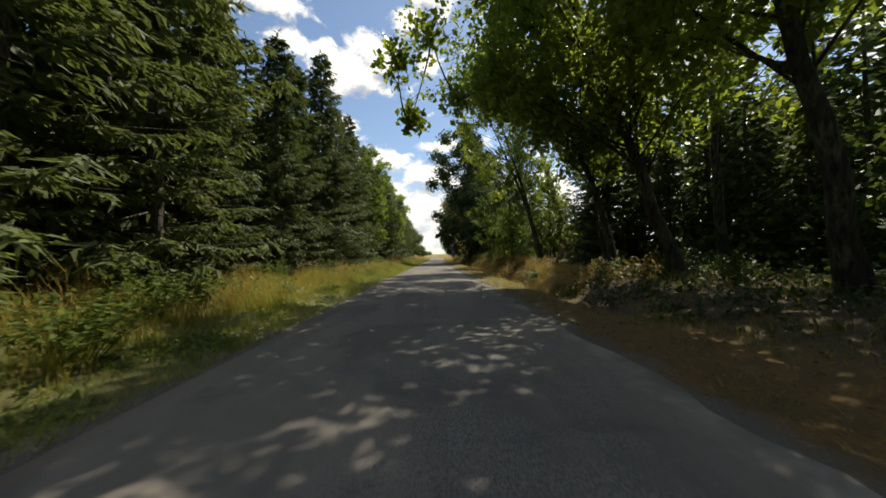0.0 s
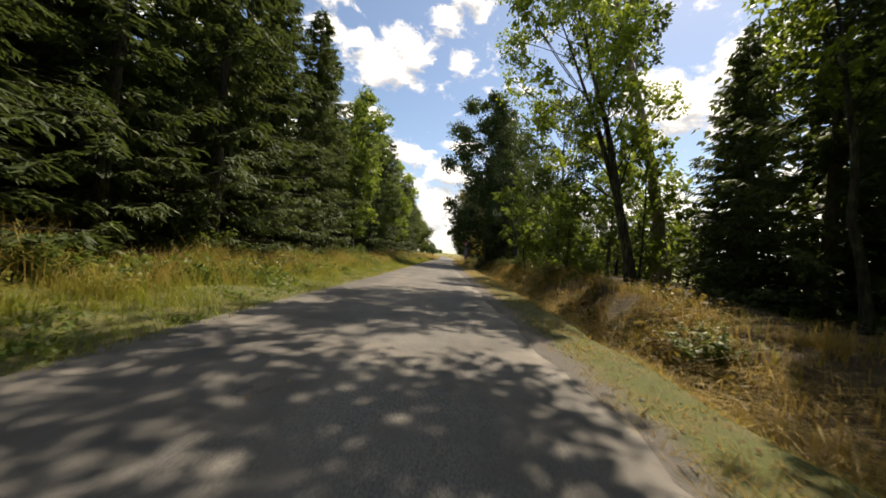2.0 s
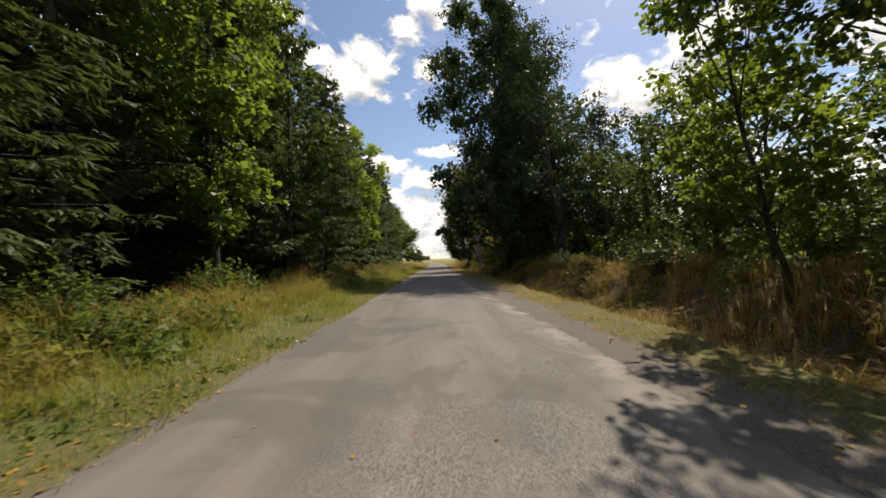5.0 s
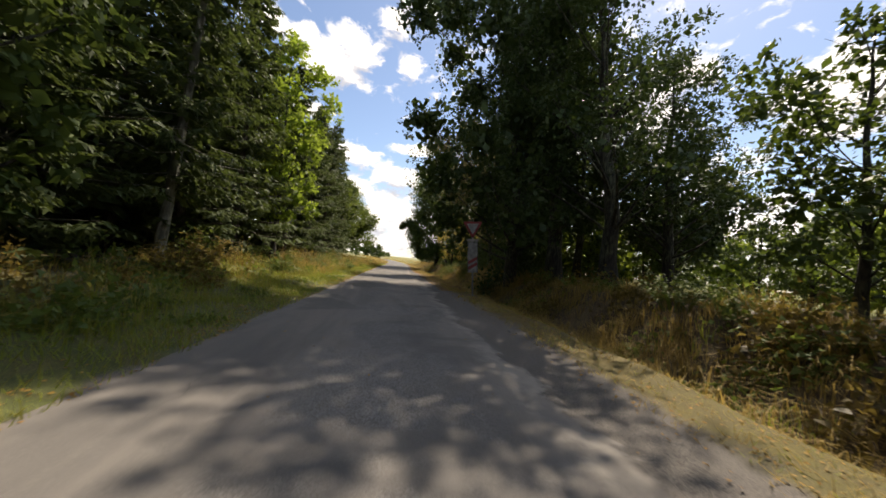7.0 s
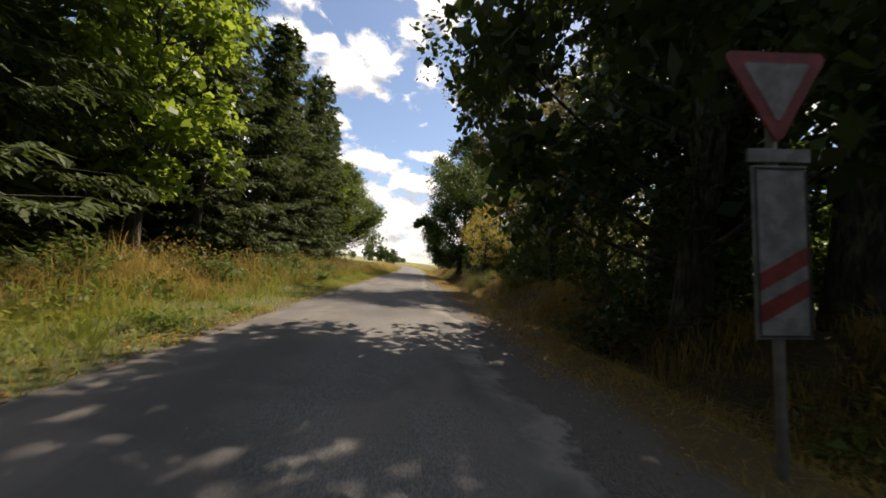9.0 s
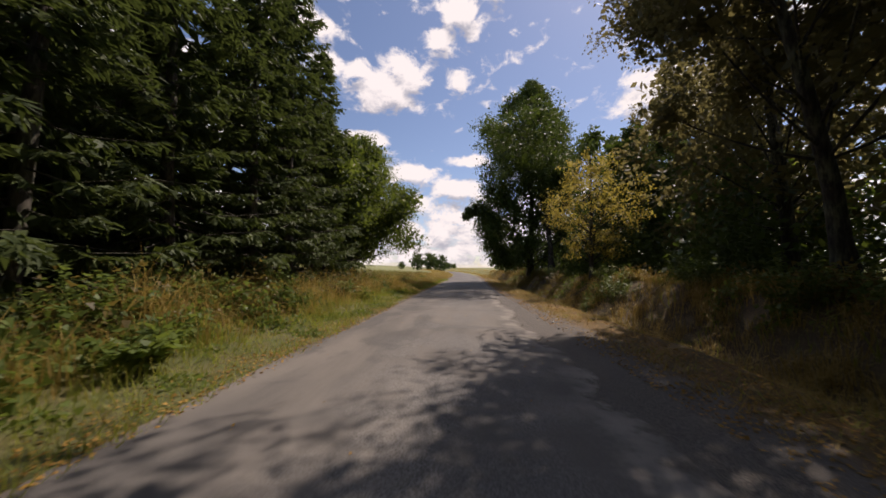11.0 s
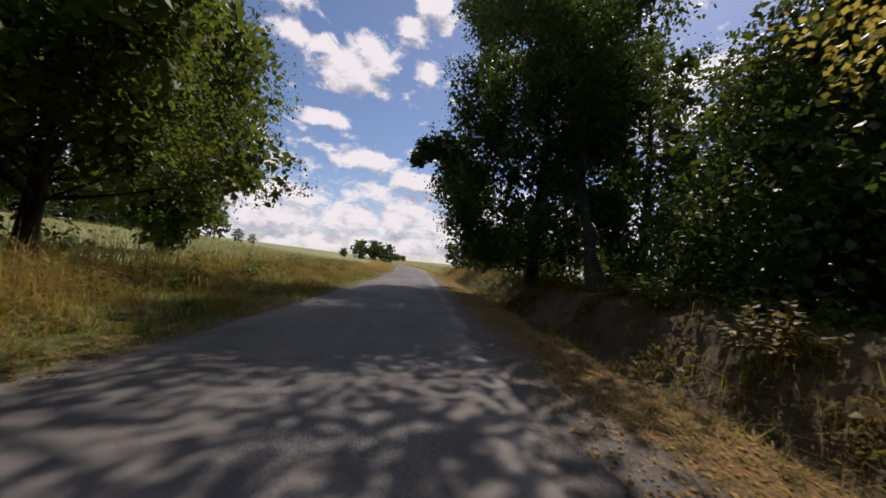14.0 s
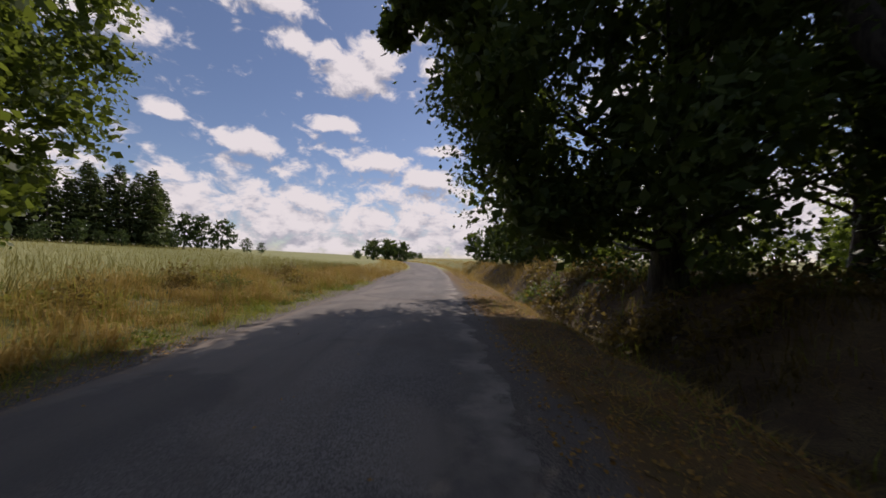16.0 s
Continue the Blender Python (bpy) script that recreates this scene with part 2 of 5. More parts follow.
bump(t, b, t.math("ADD", t.math("ADD", t.math("MULTIPLY", grit, 0.7), t.math("MULTIPLY", t.math("MULTIPLY", chip_tone, worn), 0.5)), t.math("MULTIPLY", line, -1.5)), 0.35, 0.006)

# soil under everything: gravel beside the road, thatch in the verges, needle litter under the trees, stubble in the fields
SOIL, t, b, _ = material("soil_and_thatch")
p = t.add("TexCoord").outputs["Object"]
x, y, z = t.sep(p)
wob = t.math("MULTIPLY", t.math("SUBTRACT", t.noise(p, 1.6, 4.0), 0.5), 0.9)
xe = t.math("ADD", x, wob)
fine, coarse = t.noise(p, 85.0, 3.0, 0.75), t.noise(p, 2.3, 4.0)
gravel = t.mix(t.ramp(fine, 0.38, 0.66), (0.06, 0.052, 0.045), (0.2, 0.178, 0.15))
thatch = t.mix(t.ramp(fine, 0.35, 0.7), (0.045, 0.045, 0.015), t.mix(t.ramp(coarse, 0.42, 0.62), (0.13, 0.155, 0.03), (0.20, 0.17, 0.055)))
leafy = t.mix(t.ramp(fine, 0.34, 0.68), (0.06, 0.035, 0.013), t.mix(t.ramp(coarse, 0.38, 0.6), (0.26, 0.145, 0.038), (0.15, 0.105, 0.03)))
thatch = t.mix(t.math("MULTIPLY", t.ramp(xe, 1.2, 1.9), t.math("MAXIMUM", t.ramp(y, 24.0, 56.0), t.ramp(y, 12.0, 8.0))), thatch, leafy)
dead = t.mix(t.ramp(fine, 0.35, 0.7), (0.03, 0.02, 0.011), t.mix(t.ramp(coarse, 0.4, 0.62), (0.13, 0.085, 0.04), (0.20, 0.15, 0.065)))
thatch = t.mix(t.ramp(xe, 3.5, 4.1), thatch, dead)
duff = t.mix(t.ramp(fine, 0.35, 0.7), (0.022, 0.016, 0.011), (0.085, 0.058, 0.034))
field = t.mix(t.ramp(t.noise(p, 0.06, 4.0), 0.38, 0.62), t.mix(fine, (0.15, 0.165, 0.05), (0.23, 0.235, 0.08)), t.mix(fine, (0.18, 0.185, 0.065), (0.29, 0.28, 0.11)))
roadside = t.math("MULTIPLY", t.ramp(xe, -2.7, -2.45), t.ramp(xe, 2.15, 1.75))
col = t.mix(roadside, thatch, gravel)
woods = t.math("MAXIMUM", t.math("MULTIPLY", t.math("MULTIPLY", t.ramp(xe, -5.6, -7.0), t.ramp(xe, -33.0, -27.0)), t.ramp(y, 78.0, 73.0)), t.math("MULTIPLY", t.math("MULTIPLY", t.ramp(xe, 4.0, 6.0), t.ramp(xe, 34.0, 28.0)), t.ramp(y, 26.0, 15.0)))
col = t.mix(woods, col, duff)
open_left = t.math("MULTIPLY", t.ramp(xe, -5.5, -7.5), t.ramp(y, 74.0, 79.0))
open_right = t.math("MAXIMUM", t.math("MULTIPLY", t.ramp(xe, 12.0, 18.0), t.ramp(y, 28.0, 36.0)), t.math("MAXIMUM", t.ramp(xe, 27.0, 32.0), t.ramp(xe, -27.0, -32.0)))
col = t.mix(t.math("MAXIMUM", t.math("MAXIMUM", open_left, open_right), t.ramp(y, 110.0, 130.0)), col, field)
t.link(col, b.inputs["Base Color"])
b.inputs["Roughness"].default_value = 0.95
bump(t, b, fine, 0.5, 0.012)


# ---------------------------------------------------------------- mesh helpers
class Bag:
    """Collects vertices and faces of one mesh."""

    def __init__(self):
        self.v, self.f, self.n = [], [], 0

    def add(self, verts, faces):
        verts, faces = np.asarray(verts, float).reshape(-1, 3), np.asarray(faces, int)
        self.v.append(verts)
        self.f.append(faces + self.n)
        self.n += len(verts)
        return self

    def mesh(self, name, mat, smooth=True):
        me = bpy.data.meshes.new(name)
        v = np.concatenate(self.v)
        me.vertices.add(len(v))
        me.vertices.foreach_set("co", v.astype(np.float32).ravel())
        sizes = np.concatenate([np.full(len(f), f.shape[1]) for f in self.f])
        loops = np.concatenate([f.ravel() for f in self.f])
        me.loops.add(len(loops))
        me.loops.foreach_set("vertex_index", loops.astype(np.int32))
        me.polygons.add(len(sizes))
        me.polygons.foreach_set("loop_start", np.r_[0, np.cumsum(sizes)[:-1]].astype(np.int32))
        if smooth:
            me.polygons.foreach_set("use_smooth", np.ones(len(sizes), bool))
        me.update(calc_edges=True)
        me.validate()
        me.materials.append(mat)
        return me


def part(name, data, parent, label=""):
    ob = new(name, data)
    ob.parent = parent
    return tagged(ob, label) if label else ob


def tube(bag, pts, radii, sides=6):
    pts, radii = np.asarray(pts, float), np.asarray(radii, float)
    d = np.gradient(pts, axis=0)
    d /= np.linalg.norm(d, axis=1)[:, None] + 1e-9
    ref = np.where(np.abs(d[:, 2:]) > 0.9, [[1.0, 0, 0]], [[0, 0, 1.0]])
    a = np.cross(d, ref)
    a /= np.linalg.norm(a, axis=1)[:, None] + 1e-9
    c = np.cross(d, a)
    ang = np.linspace(0, 2 * np.pi, sides, endpoint=False)
    ring = pts[:, None] + radii[:, None, None] * (np.cos(ang)[None, :, None] * a[:, None] + np.sin(ang)[None, :, None] * c[:, None])
    n = len(pts)
    i, j = np.meshgrid(np.arange(n - 1), np.arange(sides), indexing="ij")
    k = (j + 1) % sides
    faces = np.stack([i * sides + j, i * sides + k, (i + 1) * sides + k, (i + 1) * sides + j], -1).reshape(-1, 4)
    bag.add(ring, faces)
    bag.add(ring[-1], np.array([list(range(sides))]))


def unit(v):
    return v / (np.linalg.norm(v, axis=-1, keepdims=True) + 1e-9)


def kites(bag, base, way, side, length, width, fold=0.0, belly=0.45):
    """Leaf blades: a bent kite each, from its stalk along way."""
    length, width = np.asarray(length)[:, None], np.asarray(width)[:, None]
    nor = unit(np.cross(way, side))
    mid = base + way * length * belly
    v = np.stack([base, mid + side * width / 2 + nor * fold * width, base + way * length, mid - side * width / 2 + nor * fold * width], 1)
    n = len(base)
    bag.add(v.reshape(-1, 3), np.arange(4 * n).reshape(n, 4))


def spikes(bag, base, way, side, length, width):
    """Needle shoots: one slim triangle each."""
    w = side * np.asarray(width)[:, None] / 2
    v = np.stack([base - w, base + w, base + way * np.asarray(length)[:, None]], 1)
    bag.add(v.reshape(-1, 3), np.arange(3 * len(base)).reshape(-1, 3))


# ---------------------------------------------------------------- trees
def spruce_meshes(seed, height, reach, twigs=15, step=0.54, bare=0.5, width=0.085, droop=0.3, fine=True, reach_min=0.15, clump=1.0):
    """A spruce: straight trunk and tiers of drooping boughs, each a frond of hanging twigs."""
    r = np.random.RandomState(seed)
    wood, green = Bag(), Bag()
    hs = np.linspace(0, height, 12)
    wob = np.cumsum(r.normal(0, 0.02, (12, 2)), 0)
    tube(wood, np.c_[wob, hs], 0.02 + 0.16 * (height / 14) * (1 - hs / height) ** 0.8, 8)
    h = bare
    while h < height - 0.25:
        k = (h - bare) / (height - bare)
        n = r.randint(5, 8)
        turn = r.uniform(0, 6.28)
        for i in range(n):
            az = turn + i * 6.283 / n + r.normal(0, 0.25)
            ln = reach * ((1 - k) ** 0.75) * (0.55 + 0.45 * min(1, k * 6 + 0.35)) * r.uniform(0.6, 1.15) * (0.45 if fine and r.uniform() < 0.22 else 1.0) + reach_min
            out = np.array([np.cos(az), np.sin(az), 0.0])
            s = np.linspace(0, 1, 6)
            rise = 0.35 * k
            zz = h + r.normal(0, 0.06) + ln * (rise * s - droop * 1.6 * s * (1 - 0.45 * s) + 0.13 * s ** 3)
            side0 = np.array([-np.sin(az), np.cos(az), 0.0])
            spine = np.c_[np.outer(s * ln, out[:2]) + np.outer(s ** 2 * r.normal(0, 0.12) * ln, side0[:2]), zz]
            if fine:
                tube(wood, spine[[0, 2, 5]], np.array([0.022, 0.014, 0.006]) * (0.5 + ln / 4), 3)
            m = max(4, int(twigs * (0.4 + 0.6 * ln / reach)))
            u = np.repeat(np.linspace(0.34, 1.0, m), 2) + r.normal(0, 0.02, 2 * m)
            u = u.clip(0.3, 1)
            base = np.stack([np.interp(u, s, spine[:, c]) for c in range(3)], 1)
            sgn = np.tile([1.0, -1.0], m)[:, None]
            fwd = r.uniform(0.35, 0.95, (2 * m, 1))
            way = unit(out * fwd + side0 * sgn * r.uniform(0.5, 1.0, (2 * m, 1)) + np.array([0, 0, -1.0]) * r.uniform(0.1, 0.75, (2 * m, 1)))
            tl = (0.22 + 0.3 * ln * (1 - 0.75 * u)) * r.uniform(0.7, 1.3, 2 * m)
            tl = np.minimum(tl, 0.46 if fine else 0.7) * clump
            sd = unit(np.cross(way, unit(np.array([0, 0, 1.0]) + r.normal(0, 0.35, (2 * m, 3)))))
            if not fine:
                kites(green, base, way, sd, tl, np.minimum(width * r.uniform(0.7, 1.4, 2 * m), tl * 0.6), -0.15, 0.35)
                continue
            if ln > 0.8:   # older twigs close to the trunk
                u2 = r.uniform(0.06, 0.5, 5)
                w3 = unit(out * 0.5 + side0 * r.normal(0, 0.8, (5, 1)) + np.array([0, 0, -0.8]))
                kites(green, np.stack([np.interp(u2, s, spine[:, i3]) for i3 in range(3)], 1), w3, unit(np.cross(w3, r.normal(0, 1, (5, 3)))), r.uniform(0.3, 0.5, 5), r.uniform(0.14, 0.24, 5), 0.1, 0.4)
            spikes(green, base, way, sd, tl, np.full(2 * m, width))
            for f in (0.15, 0.36, 0.57, 0.8):   # short side shoots, left and right in turn
                flip = np.where(r.uniform(0, 1, (2 * m, 1)) < 0.5, 1.0, -1.0)
                b2 = base + way * (tl * f)[:, None]
                w2 = unit(way * 0.8 + sd * flip + np.array([0, 0, -0.35]) + r.normal(0, 0.15, (2 * m, 3)))
                s2 = unit(np.cross(w2, np.array([0, 0, 1.0]) + r.normal(0, 0.4, (2 * m, 3))))
                spikes(green, b2, w2, s2, (0.11 + 0.32 * tl) * (1.15 - 0.6 * f) * r.uniform(0.7, 1.3, 2 * m), np.full(2 * m, width * 0.95))
        h += step * r.uniform(0.8, 1.2) * (1.0 - 0.35 * k)
    lead = np.array([[0, 0, height - 0.6 + 0.1 * i] for i in range(8)])
    az = np.arange(8) * 2.4
    w = unit(np.c_[np.cos(az), np.sin(az), 0.8 * np.ones(8)])
    kites(green, lead, w, unit(np.cross(w, [[0, 0, 1.0]])), np.full(8, 0.3), np.full(8, 0.09))
    return wood, green


def broadleaf_meshes(seed, height, base, radius, trunk_r=0.17, lobes=24, per=420, leaf=0.17, lean=(0, 0), skew=(0, 0), top=0.5, fork=None, core=0.5, skirt=0.55,
                     lobe=0.35, hang=0.35, branches=3, flat=0.85, core_leaf=None, limbs=(), bow=1.2):
    """A broadleaved tree: leaning tapered trunk, limbs that rise into rounded lobes, and clumps of leaves round each lobe."""
    r = np.random.RandomState(seed)
    wood, green = Bag(), Bag()
    n = 12
    s = np.linspace(0, 1, n)
    lean, skew = np.array(lean, float), np.array(skew, float)
    wob = np.cumsum(r.normal(0, 0.012 * height / n * 4, (n, 2)), 0)
    wob[:2] *= 0.3
    axis = np.c_[np.outer(s ** bow, lean) + wob, s * height * 0.9]
    rad = trunk_r * (1 - 0.9 * s ** 0.85) + 0.006
    rad[0] *= 1.3
    tube(wood, axis, rad, 9)
    stems = [axis]
    if fork:
        f0, fl = fork
        k = max(1, int(f0 * n))
        st = axis[k] + np.c_[np.outer(np.linspace(0, 1, 8) ** 1.1, fl), np.linspace(0, 1, 8) * height * 0.85 * (1 - f0)]
        tube(wood, st, np.linspace(rad[k] * 0.85, 0.015, 8), 8)
        stems.append(st)
    for i in range(lobes + len(limbs)):
        k = (min(i, lobes - 1) + r.uniform(0.1, 0.9)) / lobes
        prof = min(1.0, skirt + (1 - skirt) * k / top) if k < top else max(0.12, (1 - ((k - top) / (1 - top)) ** 2) ** 0.6)
        lr = radius * lobe * r.uniform(0.75, 1.15) * (0.6 + 0.4 * prof)
        az = i * 2.399 + r.normal(0, 0.4)
        out = np.array([np.cos(az), np.sin(az)])
        dist = max(0.0, prof * radius * r.uniform(0.5, 1.0) * max(0.4, 1 + 0.55 * float(out @ skew)) - lr * 0.55)
        zc = base + lr * 0.6 + (height - base - lr * 1.3) * k
        stem = stems[i % len(stems)]
        cen = np.array([*(np.array([np.interp(zc, stem[:, 2], stem[:, c]) for c in range(2)]) + out * dist), zc])
        if i >= lobes:   # single limbs, low or added to cast shade: place from the foot, and size
            *cen, lr = limbs[i - lobes]
            cen, zc, dist = np.array(cen), cen[2], math.hypot(cen[0], cen[1])
        z0 = float(np.clip(zc - 0.35 * dist - r.uniform(0.1, 0.35) * lr - 0.12 * height * r.uniform(0.3, 1), max(base * 0.75, 0.5 * zc), height * 0.86))
        if z0 < stem[0, 2]:
            stem = axis
        o = np.array([np.interp(z0, stem[:, 2], stem[:, c]) for c in range(3)])
        if i > lobes:
            o = np.array(limbs[i - lobes - 1][:3])
        q = np.linspace(0, 1, 6)[:, None]
        mid = (o + cen) / 2 + np.array([0, 0, -0.06 * dist]) + r.normal(0, 0.06 * dist + 0.02, 3)
        pts = (1 - q) ** 2 * o + 2 * q * (1 - q) * mid + q ** 2 * cen
        thick = max(0.015, 0.26 * float(np.interp(z0, axis[:, 2], rad)))
        if branches:
            tube(wood, pts, np.linspace(thick, 0.012, 6), 5)
        ends = cen + unit(r.normal(0, 1, (branches, 3)) + [0, 0, 0.2]) * lr * r.uniform(0.6, 0.95, (branches, 1))
        for e in ends:
            tube(wood, [pts[4], (pts[4] + e) / 2 + r.normal(0, 0.05 * lr, 3), e], [0.012, 0.008, 0.004], 3)
        m = int(per * (lr / (radius * lobe)) ** 2 * r.uniform(0.8, 1.2))
        nc = max(5, m // 22)
        cc = unit(r.normal(0, 1, (nc, 3))) * (r.uniform(0.45, 1.0, (nc, 1)) * lr)
        cc[:, 2] *= flat
        off = cc[r.randint(0, nc, m)] + r.normal(0, 0.13 * lr, (m, 3)) * [1, 1, 0.7]
        pos = cen + off
        way = unit(off / lr * 0.5 + r.normal(0, 0.6, (m, 3)) + np.array([0, 0, -hang]))
        nor = unit(np.array([0, 0, 1.0]) + r.normal(0, 0.5, (m, 3)))
        ll = leaf * r.uniform(0.6, 1.3, m)
        kites(green, pos, way, unit(np.cross(way, nor)), ll, ll * r.uniform(0.55, 0.85, m), 0.12, 0.5)
        m = int(per * 0.13 * core)
        if m:
            off = unit(r.normal(0, 1, (m, 3))) * (r.uniform(0.1, 0.72, (m, 1)) * lr)
            way, nor = unit(r.normal(0, 1, (m, 3))), unit(r.normal(0, 1, (m, 3)))
            ll = r.uniform(0.8, 1.1, m) * (core_leaf or max(0.32 if core < 1.5 else 0.42, 1.8 * leaf))
            kites(green, cen + off, way, unit(np.cross(way, nor)), ll, ll * 0.7, 0.1, 0.5)
    return wood, green


def tree(name, meshes, mats, m, label, category="tree", group=""):
    """A tree thing: an empty at the foot, with trunk and crown under it."""
    ob = tagged(new(name), label, category, group)
    part("trunk", meshes[0], ob)
    part("crown", meshes[1], ob)
    ob.matrix_basis = m
    return ob


def build(wood, green, mats, name):
    return wood.mesh(name + "_trunk", mats[0]), green.mesh(name + "_crown", mats[1], False)


# ---------------------------------------------------------------- land
def road_x(y):
    """Sideways bend of the road's middle line."""
    y = np.asarray(y, float)
    k = np.clip((y - 72) / 30, 0, 1)
    far = np.clip((y - 112) / 120, 0, 1)
    return 0.55 * k * k * (3 - 2 * k) - 26 * far * far


def smooth(v, a, b):
    k = np.clip((np.asarray(v, float) - a) / (b - a), 0, 1)
    return k * k * (3 - 2 * k)


def land(x, y):
    """Height of the ground."""
    x, y = np.asarray(x, float), np.asarray(y, float)
    u = x - road_x(y)
    z = 0.12 * smooth(-u, 2.6, 4.2) + 0.30 * smooth(-u, 4.0, 7.5)
    z = z + 0.045 * np.clip(-u - 9, 0, 170) * smooth(y, 20, 110)
    bankh = 0.25 + 0.45 * smooth(y, 16, 27)
    z = z - 0.55 * smooth(u, 2.75, 3.55) * smooth(y, 2, 14) + (bankh + 0.55 * smooth(y, 2, 14)) * smooth(u, 3.9, 5.8)
    z = z - 0.35 * smooth(u, 12, 30)
    z = z + 0.010 * np.clip(y - 100, 0, 400) * smooth(y, 90, 160)
    rough = 0.05 * np.sin(x * 1.9 + y * 0.7) * np.sin(y * 1.3 - x * 0.4) + 0.03 * np.sin(x * 4.1 - y * 2.3)
    z = z + rough * np.where(u < 0, smooth(-u, 2.7, 3.6), smooth(u, 2.0, 3.2))
    return z - 0.03 * smooth(u, -2.6, -2.2) * smooth(-u, -1.6, -0.8)


xs = np.unique(np.r_[np.linspace(-14, 14, 113), np.geomspace(14, 2400, 34), -np.geomspace(14, 2400, 34)])
ys = np.unique(np.r_[np.linspace(-12, 112, 187), np.geomspace(112, 2600, 40), -np.geomspace(12, 1500, 22)])
gx, gy = np.meshgrid(xs, ys, indexing="ij")
bag = Bag()
i, j = np.meshgrid(np.arange(len(xs) - 1), np.arange(len(ys) - 1), indexing="ij")
w = len(ys)
bag.add(np.stack([gx, gy, land(gx, gy)], -1), np.stack([i * w + j, (i + 1) * w + j, (i + 1) * w + j + 1, i * w + j + 1], -1).reshape(-1, 4))
tagged(new("ground", bag.mesh("ground", SOIL)), "dry grassy verges, forest floor and open fields", "ground", kind="structure")

# road slab with ragged edges
ry = np.r_[np.arange(-12, 112, 0.35), np.geomspace(112, 420, 60)]
r0 = np.random.RandomState(4)
rag = np.interp(ry, ry[::3], r0.normal(0, 0.05, len(ry[::3]))) + 0.12 * np.sin(ry * 0.31) + 0.06 * np.sin(ry * 1.1 + 1)
rag2 = np.interp(ry, ry[::2], r0.normal(0, 0.07, len(ry[::2]))) + 0.10 * np.sin(ry * 0.23 + 2)
across = np.linspace(0, 1, 15)
fine_rag = 0.09 * np.sin(ry * 3.1 + 1) * np.sin(ry * 1.7) + 0.06 * np.sin(ry * 5.3)
left = np.interp(ry, [-12, 3, 10, 13, 17, 21, 26, 35, 43, 50, 62, 68, 75, 90, 120], [-2.5, -2.55, -2.6, -2.85, -3.0, -2.95, -2.85, -2.65, -2.75, -2.6, -2.85, -2.5, -2.5, -2.4, -2.3]) + 0.35 * rag
right = np.interp(ry, [-12, 10, 15, 21, 28, 36, 43, 65, 72, 90, 120], [2.0, 1.95, 1.9, 1.55, 1.35, 1.3, 1.0, 1.0, 1.2, 1.35, 1.6]) + 0.8 * rag2 + fine_rag
bag = Bag()
u = left[:, None] + (right - left)[:, None] * across
base = land(road_x(ry), ry)[:, None] + 0.028
zz = base + 0.035 * (1 - (2 * across - 1) ** 2) - 0.012 * (np.abs(2 * across - 1) > 0.99) + 0.0 * u
u3 = np.stack([road_x(ry)[:, None] + u, np.broadcast_to(ry[:, None], u.shape), zz], -1)
i, j = np.meshgrid(np.arange(len(ry) - 1), np.arange(14), indexing="ij")
bag.add(u3, np.stack([i * 15 + j, i * 15 + j + 1, (i + 1) * 15 + j + 1, (i + 1) * 15 + j], -1).reshape(-1, 4))
for col_i in (0, 14):
    edge = u3[:, col_i]
    low = edge - [0, 0, 0.09]
    k = np.arange(len(ry) - 1)
    n = len(ry)
    bag.add(np.concatenate([edge, low]), np.stack([k, k + 1, k + 1 + n, k + n], -1))
road_mesh = bag.mesh("road", ASPHALT)
mark = road_mesh.attributes.new("across", "FLOAT", "POINT")
mark.data.foreach_set("value", np.r_[np.tile(across, len(ry)), np.zeros(2 * len(ry)), np.ones(2 * len(ry))].astype(np.float32))
tagged(new("road", road_mesh), "narrow country road of worn patched grey asphalt", "road", kind="structure")


def on_land(x, y):
    return float(land(x, y))


def stand(x, y, turn=0.0, scale=1.0, tilt=(0, 0), sink=0.06):
    return pose(x, y, on_land(x, y) - sink, tilt[0], tilt[1], turn) @ Matrix.Scale(scale, 4)


# ---------------------------------------------------------------- spruces
rng = np.random.RandomState(11)
spruce_set = [build(*spruce_meshes(20 + k, hgt, reach), (BARK_SPRUCE, SPRUCE), "spruce") for k, (hgt, reach) in enumerate(((13.0, 2.8), (13.6, 3.1), (12.0, 2.6), (13.2, 2.9)))]
spruce_back = [build(*spruce_meshes(30 + k, 13.0, 2.9, twigs=5, step=0.7, width=0.42, fine=False, clump=1.25), (BARK_SPRUCE, SPRUCE), "spruce") for k in range(2)]
spruce_olive = [build(*spruce_meshes(25 + k, 13.4, 3.0), (BARK_SPRUCE, OLIVE), "spruce") for k in range(2)]
spruce_far = build(*spruce_meshes(33, 13.0, 3.0, twigs=5, step=0.7, width=0.7, fine=False, reach_min=0.15, clump=1.7), (BARK_SPRUCE, SPRUCE), "spruce")
spruce_thin = build(*spruce_meshes(36, 12.5, 2.2, twigs=9, step=0.5, bare=2.2), (BARK_PALE, SPRUCE), "spruce")
EDGE = "dark green spruce with drooping boughs at the forest edge"
